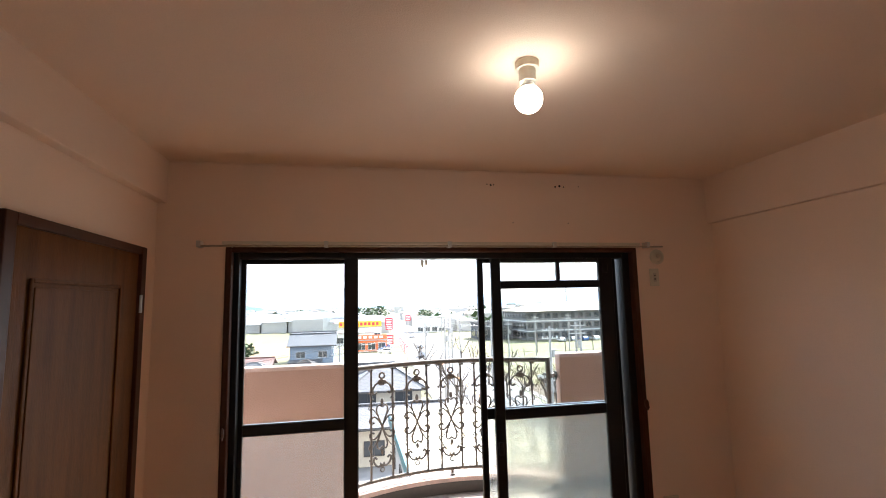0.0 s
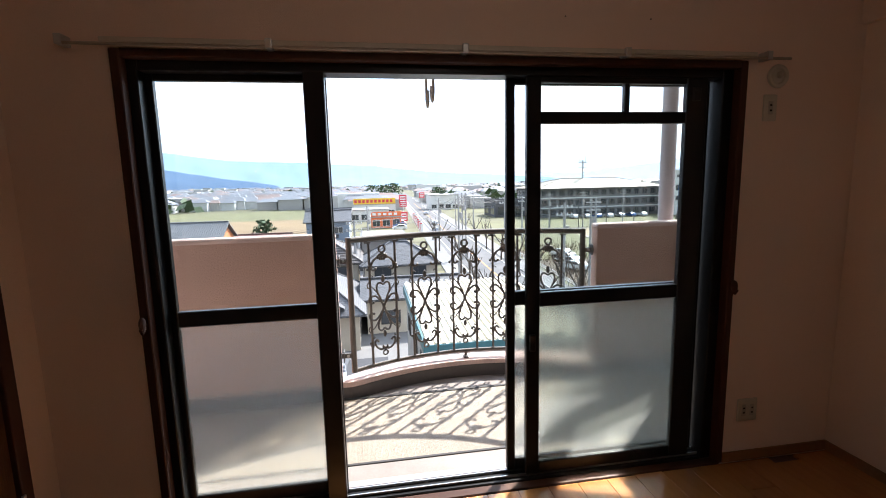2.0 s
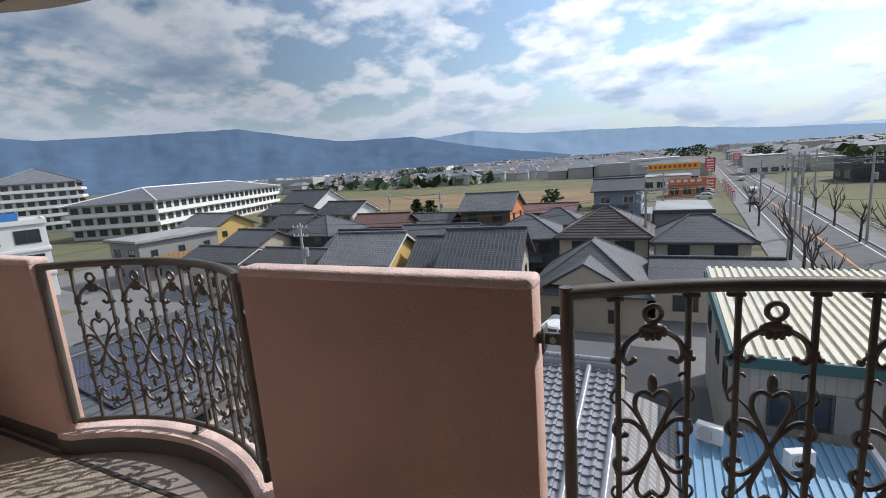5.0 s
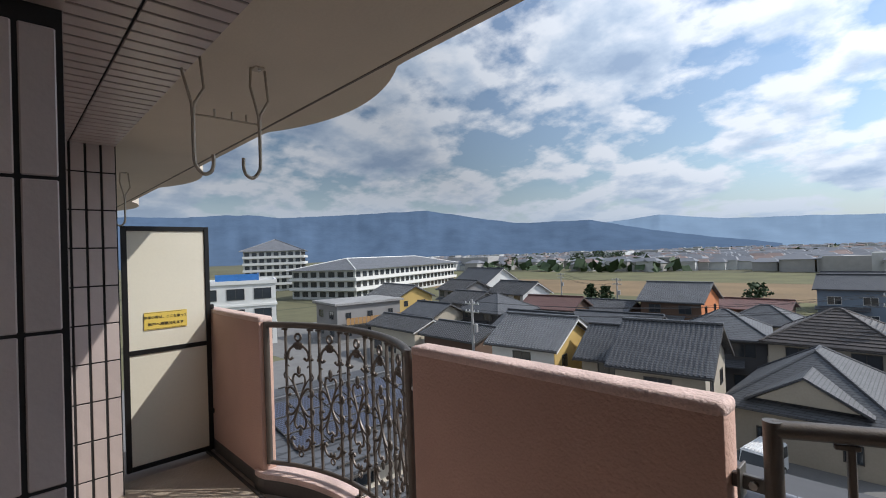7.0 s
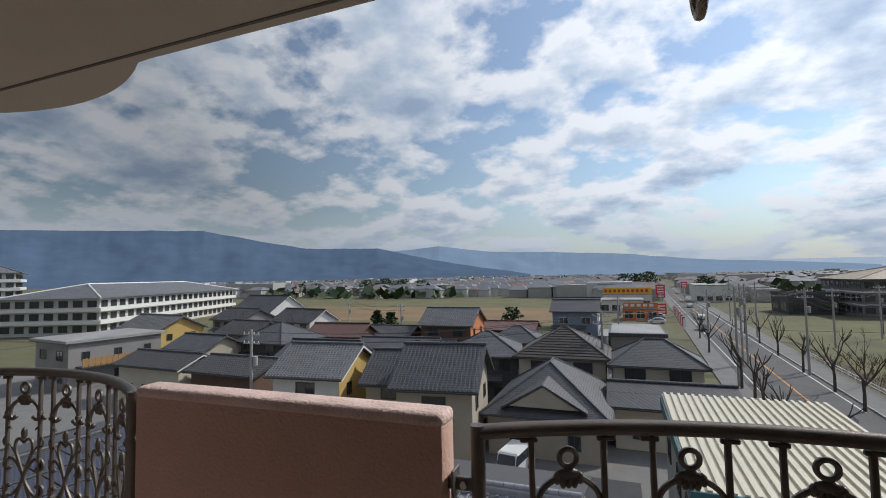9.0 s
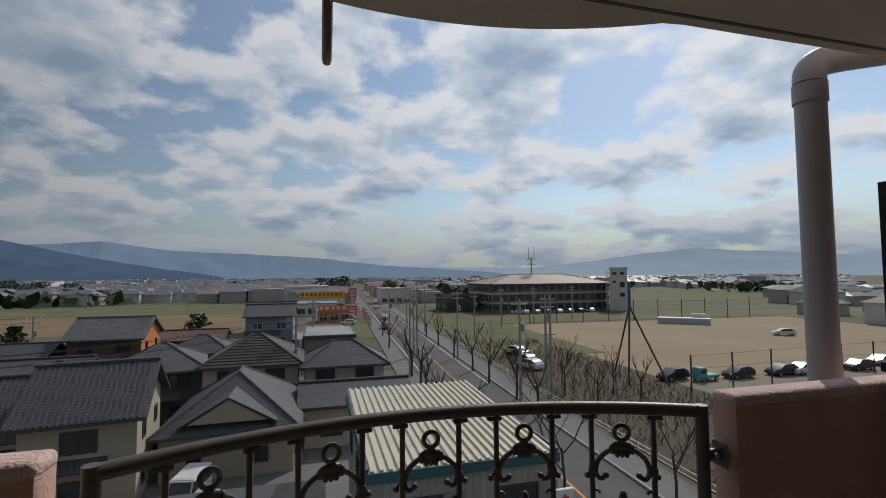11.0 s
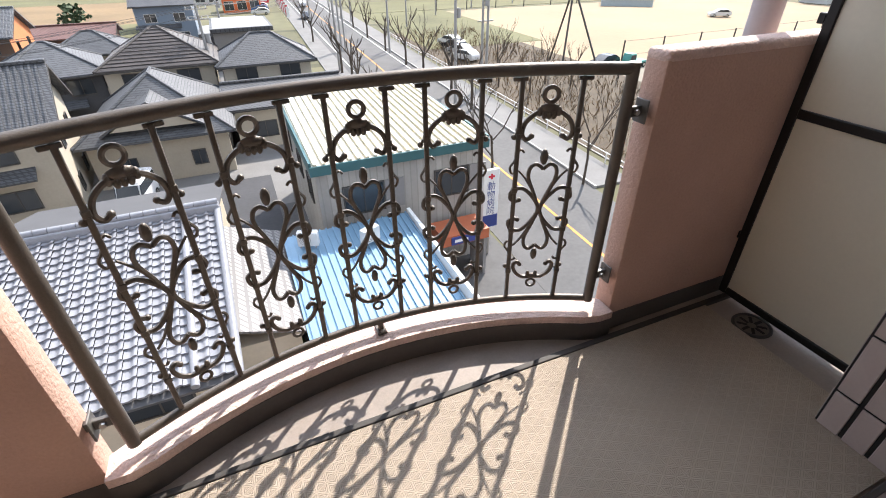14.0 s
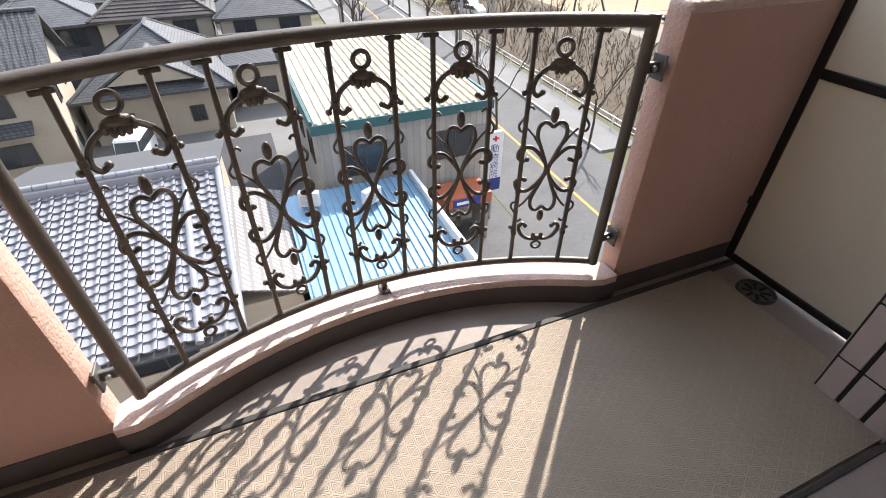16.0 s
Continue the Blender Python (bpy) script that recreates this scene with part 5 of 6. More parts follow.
part("verge", S(True).tube([(2.4, -7.0, 3.66), (2.4, 0, 5.48)], 0.12, 10), KAWARA, kaw)
prof = [(-0.18, 0.015), (-0.13, 0.005), (-0.05, 0.0), (0.025, 0.016), (0.075, 0.06), (0.13, 0.078), (0.18, 0.06)]


def kawara_tile():
    s = S(True)
    n = len(prof)
    a = [(x, -0.19, z + 0.075) for x, z in prof]
    b = [(x, 0.19, z) for x, z in prof]
    c = [(x, -0.19, z - 0.005) for x, z in prof]
    s.v = a + b + c
    for i in range(n - 1):
        s.f.append((i, i + 1, n + i + 1, n + i))
        s.f.append((2 * n + i, 2 * n + i + 1, i + 1, i))
    return s


kt = kawara_tile().mesh("roof_tile", KAWARA)
rest = S(True)
one = kawara_tile()
for r in range(21):
    for c in range(22):
        d = 7.05 - 0.19 - 0.335 * r
        x, y, z = -4.2 + 0.36 * c, -d * math.cos(KP), 5.36 - d * math.sin(KP)
        m = pose(x, y, z, math.degrees(KP), 0, 0)
        if 2 <= c < 20 and r < 16:
            part("roof_tile", kt, KAWARA, kaw, at=m)
        else:
            k = len(rest.v)
            rest.v += [tuple(m @ Vector(p)) for p in one.v]
            rest.f += [tuple(k + i for i in q) for q in one.f]
ob = part("roof_tiles_rest", rest, KAWARA, kaw)
ob["kind"] = "stuff"
low = thing("lean_to", (0.0, 15.6, G), "lean-to with pale weathered clay tiles", "annex")
part("wall", S().box(-1.1, -3.2, 0, 0.9, 3.2, 3.0), W_CREAM, low)
part("roof", S().prism([(-1.3, 3.9), (1.15, 3.05), (1.15, 3.13), (-1.3, 3.98)], -3.4, 3.4, "y"), roofmat("pale weathered tile", (0.27, 0.255, 0.25), (0.28, 0.25, 0.04)), low)


# ---- vehicles ----
def car(x, y, rz, paint, label, van=False, z=0.03, truck=False):
    t = thing("van" if van else ("truck" if truck else "car"), (x, y, G + z), label, "van" if van else ("truck" if truck else "car"), "parked vehicles", rz)
    if van:
        prof_b, prof_g, wd = [(-1.68, 0.3), (1.62, 0.3), (1.66, 0.85), (1.25, 1.05), (0.95, 1.8), (-1.6, 1.85), (-1.68, 1.0)], [(1.2, 1.1), (0.92, 1.7), (-1.5, 1.72), (-1.55, 1.1)], 0.73
    elif truck:
        prof_b, prof_g, wd = [(-1.65, 0.45), (1.6, 0.35), (1.65, 0.9), (1.35, 1.7), (0.45, 1.72), (0.4, 0.8), (-1.65, 0.8)], [(1.5, 1.05), (1.3, 1.6), (0.6, 1.62), (0.55, 1.05)], 0.7
    else:
        prof_b, prof_g, wd = [(-2.1, 0.3), (2.1, 0.3), (2.15, 0.65), (1.95, 0.85), (1.1, 0.98), (0.4, 1.46), (-1.2, 1.48), (-2.0, 1.05), (-2.15, 0.7)], [(0.98, 0.98), (0.36, 1.4), (-1.15, 1.42), (-1.75, 1.02)], 0.84
    bm = bmesh.new()
    vs = [bm.verts.new((a, -wd, b)) for a, b in prof_b]
    f = bm.faces.new(vs)
    ext = bmesh.ops.extrude_face_region(bm, geom=[f])
    bmesh.ops.translate(bm, vec=(0, 2 * wd, 0), verts=[g for g in ext["geom"] if isinstance(g, bmesh.types.BMVert)])
    bmesh.ops.recalc_face_normals(bm, faces=bm.faces[:])
    bmesh.ops.bevel(bm, geom=bm.edges[:], offset=0.07, segments=2, affect="EDGES")
    part("body", S(True).bm(bm), paint, t)
    part("side_window", S().prism(prof_g, -wd - 0.008, wd + 0.008, "y"), DARKGLASS, t)
    (a, b), (c, d) = prof_g[0], prof_g[1]
    for q, (a, b), (c, d) in ((1, prof_g[0], prof_g[1]), (-1, prof_g[3], prof_g[2])):
        part("windscreen" if q > 0 else "rear_window", S().face((a + q * 0.09, -wd * 0.86, b), (a + q * 0.09, wd * 0.86, b), (c + q * 0.085, wd * 0.8, d), (c + q * 0.085, -wd * 0.8, d)), DARKGLASS, t)
    xf = 1.05 if (van or truck) else 1.3
    for wx in (-xf, xf):
        for q in (-1, 1):
            w = part("wheel", S(True).tube([(wx, q * (wd - 0.16), 0.3), (wx, q * (wd + 0.01), 0.3)], 0.3, 16), BLACKRUBBER, t)
            part("rim", S(True).tube([(wx, q * (wd + 0.01), 0.3), (wx, q * (wd + 0.02), 0.3)], 0.17, 12), STEEL, w)
    fx = prof_b[2][0] - 0.03
    for q in (-1, 1):
        part("headlight", S().soft(fx - 0.05, q * wd * 0.72 - 0.13, 0.62, fx + 0.03, q * wd * 0.72 + 0.13, 0.76, 0.02, 1), SIGNWHITE, t)
    part("bumper", S().soft(fx - 0.05, -wd * 0.9, 0.3, fx + 0.04, wd * 0.9, 0.45, 0.03, 1), W_GREY if van else paint, t)
    if van:
        for i in range(7):
            part("roof_rib", S().box(-1.45, -0.54 + 0.18 * i - 0.02, 1.83, 0.8, -0.54 + 0.18 * i + 0.02, 1.87), paint, t)
    return t


P_WHITE, P_BLACK = mat("white car paint", (0.70, 0.70, 0.70), 0.25, var=0.04), mat("black car paint", (0.02, 0.02, 0.025), 0.2)
P_SILVER, P_BLUE, P_TEAL = mat("silver car paint", (0.4, 0.41, 0.43), 0.28, 0.4), mat("blue car paint", (0.05, 0.12, 0.30), 0.25), mat("teal car paint", (0.10, 0.36, 0.33), 0.3)
car(-6.4, 31.6, -100, P_WHITE, "white kei van with ribbed roof parked outside", True)
for x, y, rz, p, lb in ((44.7, 50.2, 190, P_BLACK, "black parked car on the gravel lot"), (53.5, 48.7, 185, P_BLACK, "black parked minivan on the gravel lot"), (60.4, 48.4, 182, P_BLACK, "black parked car beside the ground"), (63.6, 48.2, 186, P_WHITE, "white parked car beside the ground"), (73.4, 47.8, 180, P_BLACK, "black parked hatchback on the gravel lot"), (80.5, 49.4, 180, P_SILVER, "silver parked car on the gravel lot"), (98, 78, 150, P_WHITE, "white parked car across the ground"), (30.5, 62, 110, P_WHITE, "white parked car under the trees"), (31.5, 66, 110, P_SILVER, "silver parked car under the trees"), (32.5, 70, 110, P_BLACK, "black parked car under the trees"), (33.5, 74, 110, P_WHITE, "white parked car by the bank"), (21.5, 145, 87, P_WHITE, "white car driving on the road"), (24.5, 190, 87, P_SILVER, "silver car driving on the road"), (17.8, 118, -93, P_BLACK, "black car driving on the road")):
    car(x, y, rz, p, lb)
for i in range(7):
    car(70 + 4.2 * i, 147, 90, (P_WHITE, P_SILVER, P_BLUE)[i % 3], "parked car beside the office building")
for i in range(6):
    car(9.5 + 0.5 * i, 132 + 7 * i, 175, (P_WHITE, P_BLUE, P_WHITE)[i % 3], "parked car on the shop forecourt")
car(48.2, 48.6, 184, P_TEAL, "teal kei truck parked on the gravel lot", truck=True)


# ---- trees, poles, fences ----
def branch(s, p, d, length, r, depth, rng, up):
    pts, q = [p], p
    for i in range(3):
        d = (d + Vector((rng.uniform(-0.2, 0.2), rng.uniform(-0.2, 0.2), up))).normalized()
        q = q + d * (length / 3)
        pts.append(q)
    s.tube(pts, r, 6 if r > 0.05 else 4, r * 0.6)
    if depth:
        for i in range(rng.randint(2, 4)):
            a, e = rng.uniform(0, 6.28), rng.uniform(0.3, 0.9)
            nd = (d * 1.0 + Vector((math.cos(a), math.sin(a), 0.2)) * e).normalized()
            branch(s, pts[rng.choice((2, 3))], nd, length * rng.uniform(0.45, 0.7), r * 0.5, depth - 1, rng, up)


def bare_tree(x, y, h, seed, label, depth=1, z=0.0, r=0.16):
    rng = random.Random(seed)
    t = thing("tree", (x, y, G + z), label, "tree", "bare street trees")
    part("trunk", S(True).tube([(0, 0, 0), (0.05, 0.02, h * 0.3), (rng.uniform(-0.12, 0.12), 0.05, h * 0.55)], r, 8, r * 0.75), BARK, t)
    for i in range(rng.randint(3, 5)):
        s = S(True)
        a = rng.uniform(0, 6.28)
        branch(s, Vector((0, 0, h * rng.uniform(0.35, 0.55))), Vector((math.cos(a) * 0.7, math.sin(a) * 0.7, 0.8)).normalized(), h * rng.uniform(0.35, 0.5), r * 0.55, depth, rng, 0.16)
        part("limb", s, BARK, t)
    return t


k = 0
for x, y, h in ((13.2, 61.6, 6.5), (13.5, 57.5, 5.0), (14.0, 86.6, 6.0), (11.2, 34.5, 5.0), (11.8, 40.0, 4.6), (12.3, 46.0, 4.6), (12.9, 52.0, 4.6), (21.7, 55.2, 5.6), (22.2, 63.0, 5.6), (22.6, 73.5, 5.6), (22.0, 47.6, 5.6), (23.4, 86.6, 5.6), (24.2, 100.0, 5.4), (25.0, 114.0, 5.4), (15.2, 104.0, 5.4), (21.2, 41.0, 5.6)):
    bare_tree(x, y, h, 10 + k, "pruned bare street tree with stubby limbs")
    k += 1
for x, y, h in ((14.2, 24.0, 7.0), (20.4, 22.6, 6.0), (27.5, 47, 5.5), (30, 52, 5.0), (29, 43, 4.5), (33, 46, 4.5), (27, 57, 5), (26, 66, 5), (35, 44, 4)):
    bare_tree(x, y, h, 50 + k, "slender bare tree with fine twigs", 2, 0.0, 0.09)
    k += 1


def leafy_tree(x, y, h, w, seed, label):
    rng = random.Random(seed)
    t = thing("tree", (x, y, G), label, "tree", "evergreen trees")
    part("trunk", S(True).tube([(0, 0, 0), (0.1, 0, h * 0.4), (0, 0.1, h * 0.8)], 0.03 * h + 0.05, 8, 0.05), BARK, t)
    s = S()
    for i in range(420):
        a, u = rng.uniform(0, 6.28), rng.uniform(0.0, 1.0)
        rr = w * math.sqrt(rng.random()) * (0.35 + 0.65 * math.sin(math.pi * min(1, u * 0.8 + 0.15))) * (0.8 + 0.3 * math.sin(3 * a + seed))
        p = Vector((rr * math.cos(a), rr * math.sin(a), h * (0.25 + 0.75 * u)))
        e = Vector((rng.gauss(0, 1), rng.gauss(0, 1), rng.gauss(0, 0.6))).normalized() * h * 0.06
        g = e.cross(Vector((rng.gauss(0, 1), rng.gauss(0, 1), rng.gauss(0, 1)))).normalized() * h * 0.05
        s.face(p - e, p + g, p + e, p - g)
    part("crown", s, LEAF, t)
    return t


for i, (x, y, h, w) in enumerate(((-20.5, 96, 6.5, 2.6), (-44.5, 88, 6.0, 1.6), (-46.5, 86, 6.5, 1.4), (-1.2, 19.6, 3.0, 0.7), (0.6, 13.2, 2.4, 0.5), (12, 330, 12, 8), (20, 345, 13, 9), (5, 360, 12, 9), (46, 300, 10, 7), (52, 320, 9, 7), (-190, 330, 11, 9), (-175, 335, 12, 10), (-160, 332, 11, 9), (-145, 336, 10, 8), (-230, 320, 9, 7), (-250, 325, 9, 7))):
    leafy_tree(x, y, h, w, i, "dark green evergreen tree in the neighbourhood" if h < 8 else "distant dark green grove tree")

rng = random.Random(5)
twigs = S()
for i in range(2600):
    u, v = rng.uniform(8.2, 24), rng.uniform(10, 78)
    c = ROAD @ Vector((u, v, 0.05))
    hgt = rng.uniform(0.3, 1.4) * (1.3 if rng.random() < 0.2 else 0.7)
    d = Vector((rng.gauss(0, 0.35), rng.gauss(0, 0.35), hgt))
    w = Vector((rng.uniform(-1, 1), rng.uniform(-1, 1), 0)).normalized() * 0.05
    twigs.face(c - w, c + w, c + d)
    twigs.face(c - w + d * 0.4, c + w + d * 0.4, c + d * 0.9 + Vector((rng.gauss(0, 0.3), rng.gauss(0, 0.3), 0.1)))
solid("dry_scrub", twigs, SHRUBDRY, "dry brown scrub and reeds on the bank", "scrub", "stuff")

wire_mat = mat("black cable", (0.02, 0.02, 0.022), 0.6)


def pole(x, y, h, label, arms=2, rz=0):
    t = thing("utility_pole", (x, y, G), label, "utility pole", "utility poles", rz)
    part("shaft", S(True).tube([(0, 0, 0), (0, 0, h)], 0.17, 10, 0.11), CONCRETE, t)
    for i in range(arms):
        part("crossarm", S().box(-0.9, -0.05, h - 0.5 - 0.8 * i, 0.9, 0.05, h - 0.4 - 0.8 * i), STEEL, t)
        for q in (-0.8, -0.3, 0.3, 0.8):
            part("insulator", S(True).tube([(q, 0, h - 0.4 - 0.8 * i), (q, 0, h - 0.2 - 0.8 * i)], 0.05, 6), SIGNWHITE, t)
    part("transformer", S(True).tube([(0.35, 0.1, h - 3.2), (0.35, 0.1, h - 2.4)], 0.22, 12), CONCRETE, t)
    return t


POLES = [(-1.1, 50.2, 9.5), (0.4, 82, 9.5), (-30.5, 33.6, 9.0), (20.6, 43.5, 11), (22.8, 72, 11), (13.2, 62.8, 11.5), (25.8, 108, 11), (27.5, 140, 11), (15.5, 96, 10), (-40, 84, 8), (-62, 100, 8), (34, 96, 10), (46, 110, 10), (60, 120, 10), (75, 125, 10)]
for x, y, h in POLES:
    pole(x, y, h, "grey concrete utility pole with crossarms and transformer")
for a, b in ((0, 1), (2, 0), (3, 4), (4, 6), (6, 7), (5, 8), (5, 4), (9, 10), (6, 11), (11, 12), (12, 13), (13, 14), (0, 5)):
    (x0, y0, h0), (x1, y1, h1) = POLES[a], POLES[b]
    w = thing("power_line", (x0, y0, G + h0 - 0.2), "sagging black overhead cables between poles", "cable", "power lines")
    for o in (-0.8, 0.3, 0.8):
        for drop in (0, 0.8):
            pts = [((x1 - x0) * i / 8 + o, (y1 - y0) * i / 8, (h1 - h0) * i / 8 - drop - 0.9 * (1 - (i / 4 - 1) ** 2)) for i in range(9)]
            part("cable", S().tube(pts, 0.014, 4), wire_mat, w)
trp = thing("tripod_mast", (39.4, 51.3, G), "dark three-legged lattice mast beside the ground", "mast")
for x, y in ((1.6, 5.6), (-1.6, -1.6), (2.4, -3.8)):
    part("leg", S().tube([(x, y, 0), (0, 0, 9.4)], 0.12, 6), WINFRAME, trp)
part("head", S().tube([(0, 0, 9.2), (0, 0, 12.5)], 0.18, 8), P_BLUE, trp)
for i in range(13):
    for q in (0,):
        f = thing("fence_post", (42.2 + 6.2 * i, 44.5 + 0.25 * i, G), "tall dark net fence post beside the lot", "post", "fence posts")
        part("post", S().tube([(0, 0, 0), (0, 0, 4.2)], 0.09, 8), WINFRAME, f)
for i in range(11):
    c = ROAD @ Vector((28 + 8 * i, 109, 0))
    f = thing("fence_post", (c.x, c.y, G), "dark net fence post at the far edge", "post", "fence posts")
    part("post", S().tube([(0, 0, 0), (0, 0, 6)], 0.12, 6), WINFRAME, f)
for i in range(34):
    c = ROAD @ Vector((7.3, 13 + 2.0 * i, 0.16))
    f = thing("guard_rail", (c.x, c.y, c.z), "white steel guard rail section beside the pavement", "guard rail", "guard rails", -2.9)
    part("post", S().tube([(0, 0, 0), (0, 0, 0.8)], 0.045, 6), SIGNWHITE, f)
    part("rail", S().tube([(0, -1.0, 0.75), (0, 1.0, 0.75)], 0.035, 6), SIGNWHITE, f)
    part("rail", S().tube([(0, -1.0, 0.4), (0, 1.0, 0.4)], 0.03, 6), SIGNWHITE, f)


for x, y, h in ((26.0, 47.8, 11.2), (16.9, 76.7, 11.5)):
    tp = thing("twin_pole", (x, y, G), "pale grey twin steel utility pole with crossarms", "utility pole", "twin poles")
    for q in (-0.3, 0.3):
        part("shaft", S(True).tube([(q, 0, 0), (q, 0, h)], 0.15, 10, 0.12), CONCRETE, tp)
    for z in (h - 0.5, h - 1.4, h * 0.6):
        part("crossarm", S().box(-0.9, -0.06, z, 0.9, 0.06, z + 0.12), STEEL, tp)
    part("transformer", S(True).tube([(0.0, -0.3, h - 3.0), (0.0, -0.3, h - 2.1)], 0.25, 12), CONCRETE, tp)
pool = thing("pool_building", (96, 104, G), "low white building with a pale blue tank wall", "building", rz=-41)
part("wall", S().box(-6.2, -1.6, 0, 6.2, 1.6, 1.5), mat("pale blue tank wall", (0.42, 0.50, 0.55), 0.6, var=0.1), pool)
part("coping", S().box(-6.3, -1.7, 1.5, 6.3, 1.7, 1.65), WHITEFRAME, pool)
part("shed", S().box(2.0, 1.7, 0, 5.5, 3.6, 2.6), W_WHITE, pool)
nf = thing("boundary_fence", (42.2, 44.5, G), "sagging wires of a tall net fence beside the lot", "fence", rz=2.3)
for z in (1.2, 2.6, 4.1):
    part("wire", S().tube([(6.2 * i, 0, z - (0.05 if i % 2 else 0)) for i in range(13)], 0.015, 4), wire_mat, nf)


# ---- roadside shops ----
def shop(x, y, lx, ly, h, wall, sign_mat, sign_h, label):
    t = thing("shop", (x, y, G), label, "shop", "roadside shops")
    part("wall", S().box(-lx / 2, -ly / 2, 0, lx / 2, ly / 2, h), wall, t)
    part("roof", S().box(-lx / 2 - 0.3, -ly / 2 - 0.3, h, lx / 2 + 0.3, ly / 2 + 0.3, h + 0.3), R_PALE, t)
    n = max(2, int(lx / 3))
    for i in range(n):
        window(t, -lx / 2 + lx * (i + 0.5) / n, 0.6, lx / n * 0.7, 1.9, 0, lx / 2, ly / 2, WHITEFRAME)
    if sign_mat:
        part("signboard", S().box(-lx / 2, -ly / 2 - 0.25, h + 0.3, lx / 2, -ly / 2 - 0.05, h + 0.3 + sign_h), sign_mat, t)
        for i in range(int(lx / 1.6)):
            part("bar", S().box(-lx / 2 + 0.4 + 1.6 * i, -ly / 2 - 0.28, h + 0.3 + sign_h * 0.25, -lx / 2 + 1.4 + 1.6 * i, -ly / 2 - 0.25, h + 0.3 + sign_h * 0.75), SIGNRED if sign_mat is SIGNYELLOW else SIGNWHITE, t)
    return t


P_ORANGE = mat("orange shop panel", (0.70, 0.16, 0.05), 0.6, var=0.08)
shop(-0.5, 172, 17, 12, 4.0, W_WHITE, None, 0, "long white roadside shop")
shop(3.5, 196, 17, 12, 4.8, W_WHITE, SIGNYELLOW, 2.3, "white shop with a large yellow signboard")
shop(6.0, 143, 9, 7, 3.2, P_ORANGE, P_ORANGE, 1.4, "orange roadside shop with white sign bars")
shop(38, 230, 14, 14, 7, W_WHITE, None, 0, "white roadside shop by the junction")
for x, y, h, c in ((13.5, 170, 9, SIGNRED), (14.5, 182, 7, SIGNRED), (12.0, 150, 4, SIGNRED), (30, 250, 8, SIGNRED)):
    t = thing("sign_tower", (x, y, G), "red and white roadside advertising sign on a post", "sign", "roadside signs")
    part("post", S().tube([(0, 0, 0), (0, 0, h)], 0.15, 8), STEEL, t)
    part("face", S().box(-1.4, -0.15, h - 3, 1.4, 0.15, h), c, t)
    for i in range(3):
        part("bar", S().box(-1.0, -0.17, h - 2.6 + 0.85 * i, 1.0, -0.15, h - 2.2 + 0.85 * i), SIGNWHITE, t)
for i in range(14):
    c = ROAD @ Vector((-7.5, 105 + 3.2 * i, 0))
    t = thing("banner_flag", (c.x, c.y, G), "narrow red and white shop banner on a pole", "banner", "shop banners")
    part("pole", S().tube([(0, 0, 0), (0, 0, 3)], 0.03, 5), STEEL, t)
    part("cloth", S().box(0.02, -0.01, 1.0, 0.62, 0.01, 2.95), SIGNRED if i % 2 else SIGNWHITE, t)

# ---- distant town and hills ----
rng = random.Random(11)
far_walls, far_light, far_roofs, far_brown = S(), S(), S(), S()


def far_house(x, y, w, d, h, flat):
    s = far_light if rng.random() < 0.45 else far_walls
    s.box(x - w / 2, y - d / 2, G, x + w / 2, y + d / 2, G + h)
    if flat:
        return
    r = far_roofs if rng.random() < 0.8 else far_brown
    o, e = 0.6, rng.uniform(1.5, 2.4)
    a = [(x - w / 2 - o, y - d / 2 - o, G + h), (x + w / 2 + o, y - d / 2 - o, G + h), (x + w / 2 + o, y + d / 2 + o, G + h), (x - w / 2 - o, y + d / 2 + o, G + h)]
    p, q = (x - w * 0.3, y, G + h + e), (x + w * 0.3, y, G + h + e)
    r.face(a[0], a[1], q, p).face(a[1], a[2], q).face(a[2], a[3], p, q).face(a[3], a[0], p)


def on_road(x, y):
    return abs((ROAD.inverted() @ Vector((x, y, G))).x) < 12


for i in range(5200):
    y = 230 + 1500 * rng.random() ** 1.7
    x = rng.uniform(-1.5, 1.5) * y + (20 if rng.random() < 0.5 else -20)
    if on_road(x, y) or (x < -8 and y < 262) or (40 < x < 420 and y < 340) or noise.noise(Vector((x * 0.006, y * 0.006, 3.0))) < -0.16:
        continue
    big = rng.random() < 0.03
    far_house(x, y, rng.uniform(7, 13) * (2.2 if big else 1), rng.uniform(7, 11) * (1.5 if big else 1), rng.uniform(3.5, 6.2) * (1.7 if big else 1), big)
for i in range(150):
    y = rng.uniform(110, 260)
    x = rng.uniform(-1.6, -0.9) * y - 60
    if x < -190 and y < 130:
        continue
    far_house(x, y, rng.uniform(8, 13), rng.uniform(7, 10), rng.uniform(3.5, 6), False)
for i in range(1500):
    y = rng.uniform(262, 620)
    x = rng.uniform(-1.35 * y, -14)
    if on_road(x, y) or noise.noise(Vector((x * 0.012, y * 0.02, 7.0))) < -0.04:
        continue
    far_house(x, y, rng.uniform(7, 12), rng.uniform(7, 10), rng.uniform(3.4, 6.0), rng.random() < 0.05)
for i in range(36):
    u, v = rng.choice((-24, -38, 14, 28)), 205 + 6 * i
    c = ROAD @ Vector((u + rng.uniform(-3, 3), v, 0))
    far_house(c.x, c.y, rng.uniform(8, 14), rng.uniform(7, 11), rng.uniform(4, 7), rng.random() < 0.4)
for i in range(90):
    c = (rng.uniform(120, 420), rng.uniform(60, 360))
    if c[1] > 0.75 * c[0] + 20 or c[0] < 128:
        continue
    far_house(c[0], c[1], rng.uniform(8, 13), rng.uniform(7, 10), rng.uniform(3.5, 6), False)
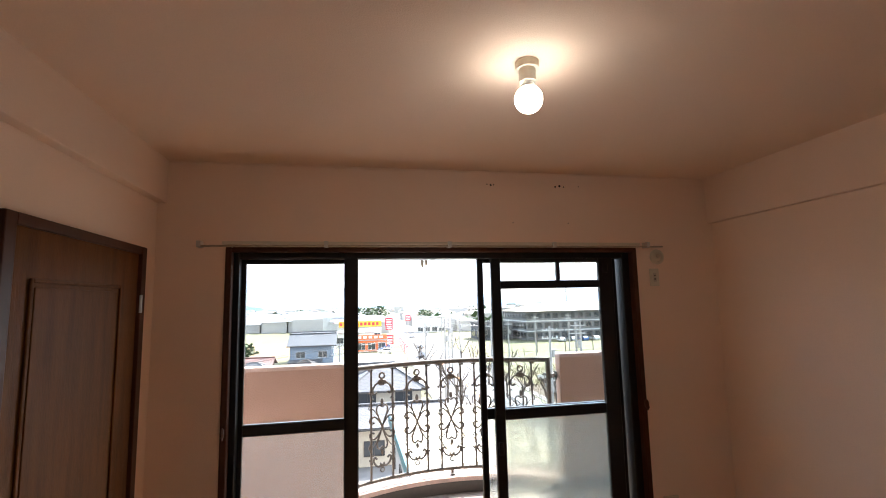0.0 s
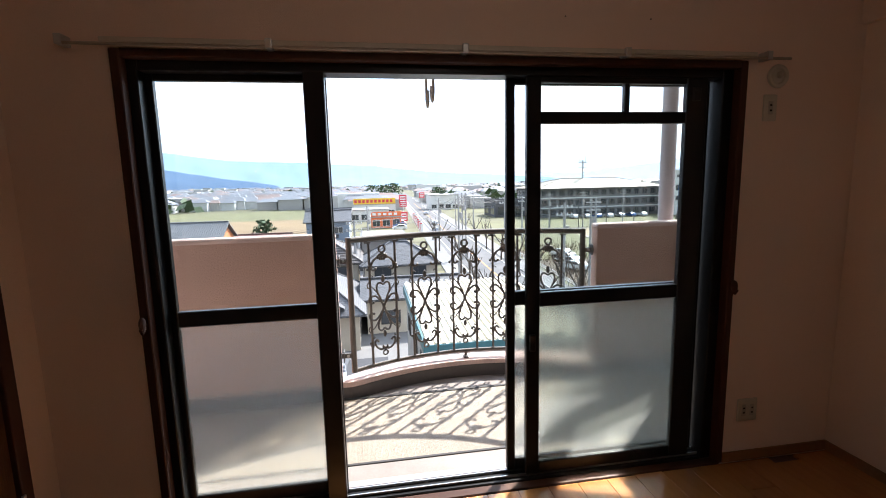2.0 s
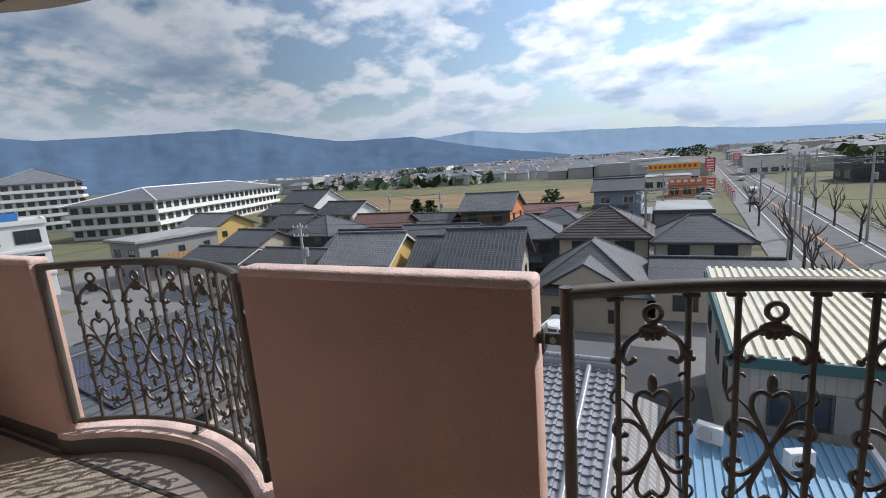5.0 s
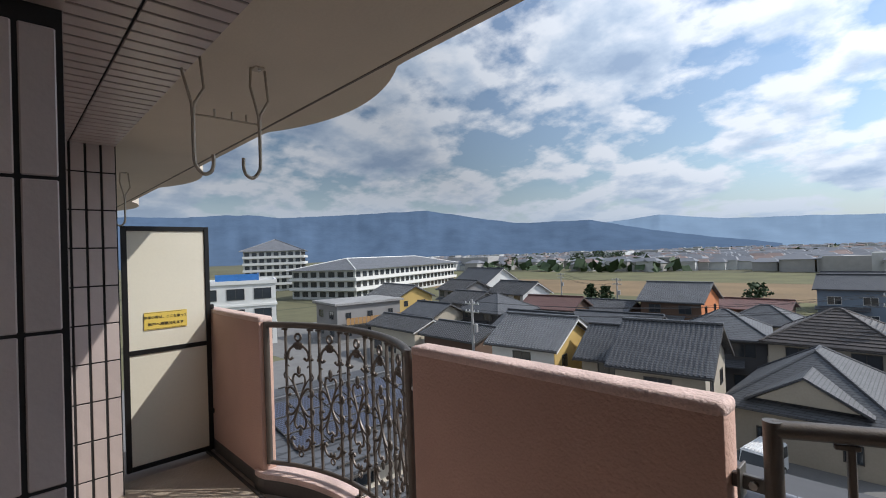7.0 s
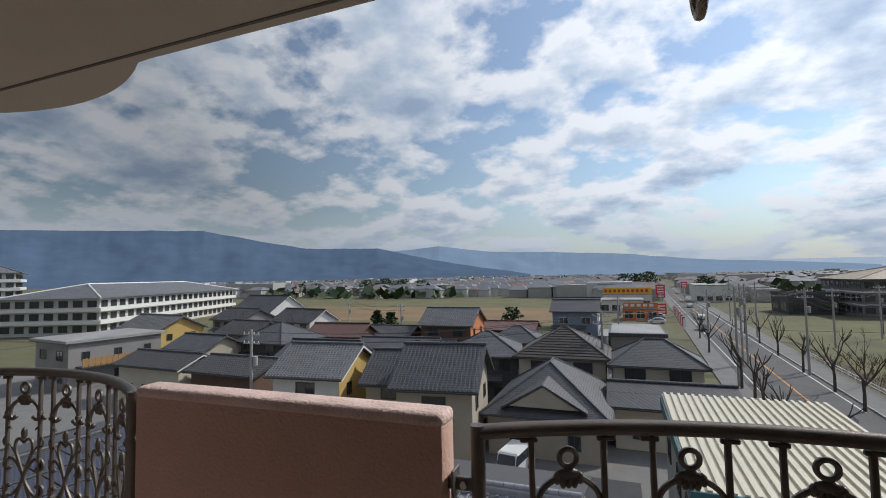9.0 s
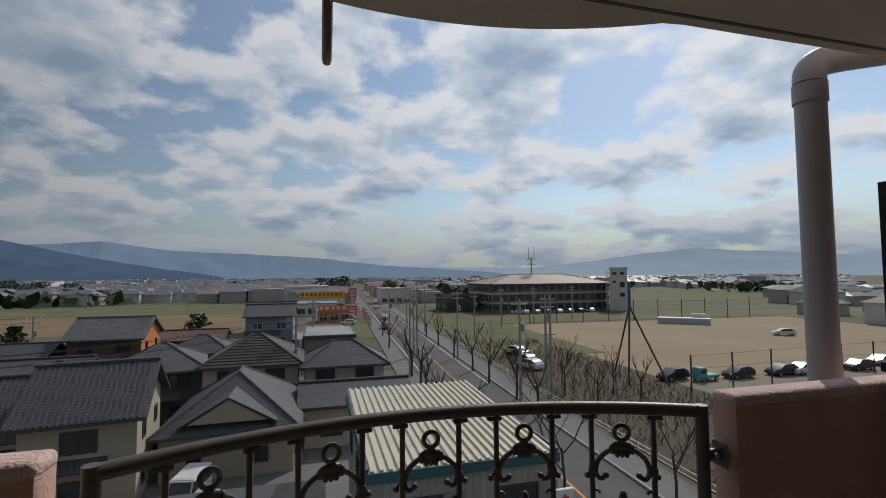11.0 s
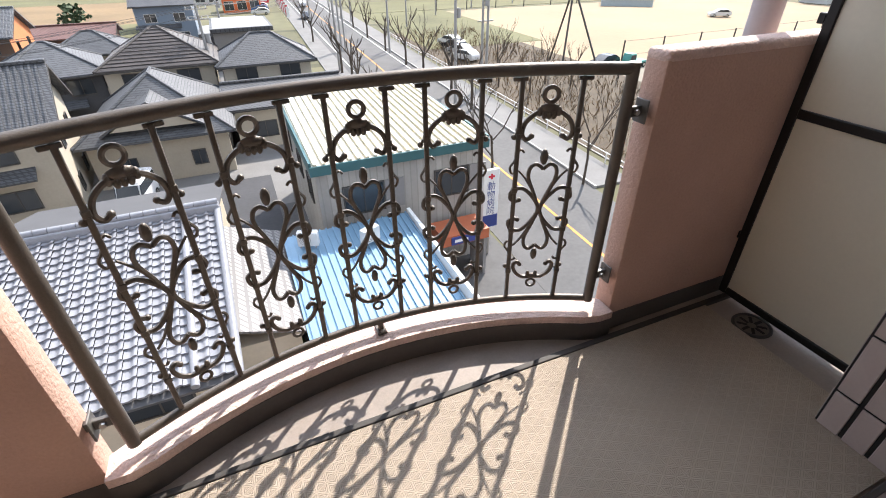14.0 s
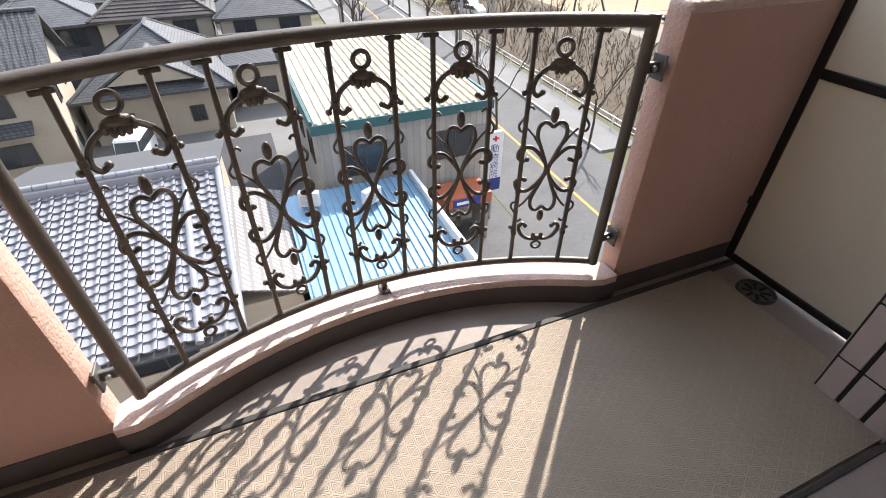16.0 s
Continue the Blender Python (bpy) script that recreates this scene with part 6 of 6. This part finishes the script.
solid("distant_town_grey", far_walls, wallmat("distant grey walls", (0.42, 0.405, 0.39)), "distant grey walled houses of the town", "houses", "stuff")
solid("distant_town_white", far_light, wallmat("distant white walls", (0.62, 0.62, 0.61)), "distant white walled houses of the town", "houses", "stuff")
solid("distant_roofs_grey", far_roofs, mat("distant grey roofs", (0.15, 0.155, 0.17), 0.5, var=0.4, scale=0.02, fine=0.1), "distant grey tiled roofs", "roofs", "stuff")
solid("distant_roofs_brown", far_brown, mat("distant brown roofs", (0.20, 0.14, 0.12), 0.6, var=0.4, scale=0.02, fine=0.1), "distant brown roofs", "roofs", "stuff")
grove = S()
for i in range(9000):
    y = 250 + 1500 * rng.random() ** 1.5
    x = rng.uniform(-1.5, 1.5) * y
    if noise.noise(Vector((x * 0.009, y * 0.009, 9.0))) < 0.22 or on_road(x, y):
        continue
    r, z = rng.uniform(2.0, 4.5), G + rng.uniform(1.0, 6.0)
    e = Vector((rng.gauss(0, 1), rng.gauss(0, 1), rng.gauss(0, 0.7))).normalized() * r
    g = e.cross(Vector((rng.gauss(0, 1), rng.gauss(0, 1), rng.gauss(0, 1)))).normalized() * r * 0.8
    c = Vector((x, y, z))
    grove.face(c - e, c + g, c + e, c - g)
solid("distant_groves", grove, LEAF, "distant dark groves between the houses", "trees", "stuff")


def hills(name, dist, profile, seed, material):
    """A ridge of hills along an arc round the town; profile: bearing from straight ahead (left negative) and height of the crest as seen, in degrees."""
    s = S(True)
    n, m = 420, 16
    a0, a1 = profile[0][0], profile[-1][0]
    for i in range(n + 1):
        deg = a0 + (a1 - a0) * i / n
        a = radians(deg)
        el = float(np.interp(deg, [p[0] for p in profile], [p[1] for p in profile]))
        el += 0.13 * min(1.0, el / 2) * noise.fractal(Vector((deg * 0.22, seed, 0)), 0.9, 2.0, 5)
        h = dist * math.tan(radians(max(el, 0.02))) + 13.5
        for j in range(m + 1):
            k = j / m
            d = dist * (0.72 + 0.28 * k)
            fold = 0.10 * noise.fractal(Vector((deg * 0.16, k * 1.3, seed)), 1.0, 2.0, 3) * k * (1 - k) * 4
            s.v.append((d * math.sin(a), d * math.cos(a), G + h * (0.78 * k ** 1.15 + fold + 0.22 * k * k)))
    for i in range(n):
        for j in range(m):
            p = i * (m + 1) + j
            s.f.append((p, p + m + 1, p + m + 2, p + 1))
    return solid(name, s, material)


# aerial haze is painted into these colours: blue, then paler with each farther ridge
HILL_A = mat("haze blue forested hills", (0.085, 0.125, 0.19), 1.0, var=0.14, scale=0.012, fine=0.08, spec=0.0)
HILL_B = mat("haze paled mid hills", (0.20, 0.275, 0.37), 1.0, var=0.06, scale=0.012, fine=0.06, spec=0.0)
HILL_C = mat("haze faded far hills", (0.36, 0.44, 0.53), 1.0, var=0.06, scale=0.003, fine=0.02, spec=0.0)
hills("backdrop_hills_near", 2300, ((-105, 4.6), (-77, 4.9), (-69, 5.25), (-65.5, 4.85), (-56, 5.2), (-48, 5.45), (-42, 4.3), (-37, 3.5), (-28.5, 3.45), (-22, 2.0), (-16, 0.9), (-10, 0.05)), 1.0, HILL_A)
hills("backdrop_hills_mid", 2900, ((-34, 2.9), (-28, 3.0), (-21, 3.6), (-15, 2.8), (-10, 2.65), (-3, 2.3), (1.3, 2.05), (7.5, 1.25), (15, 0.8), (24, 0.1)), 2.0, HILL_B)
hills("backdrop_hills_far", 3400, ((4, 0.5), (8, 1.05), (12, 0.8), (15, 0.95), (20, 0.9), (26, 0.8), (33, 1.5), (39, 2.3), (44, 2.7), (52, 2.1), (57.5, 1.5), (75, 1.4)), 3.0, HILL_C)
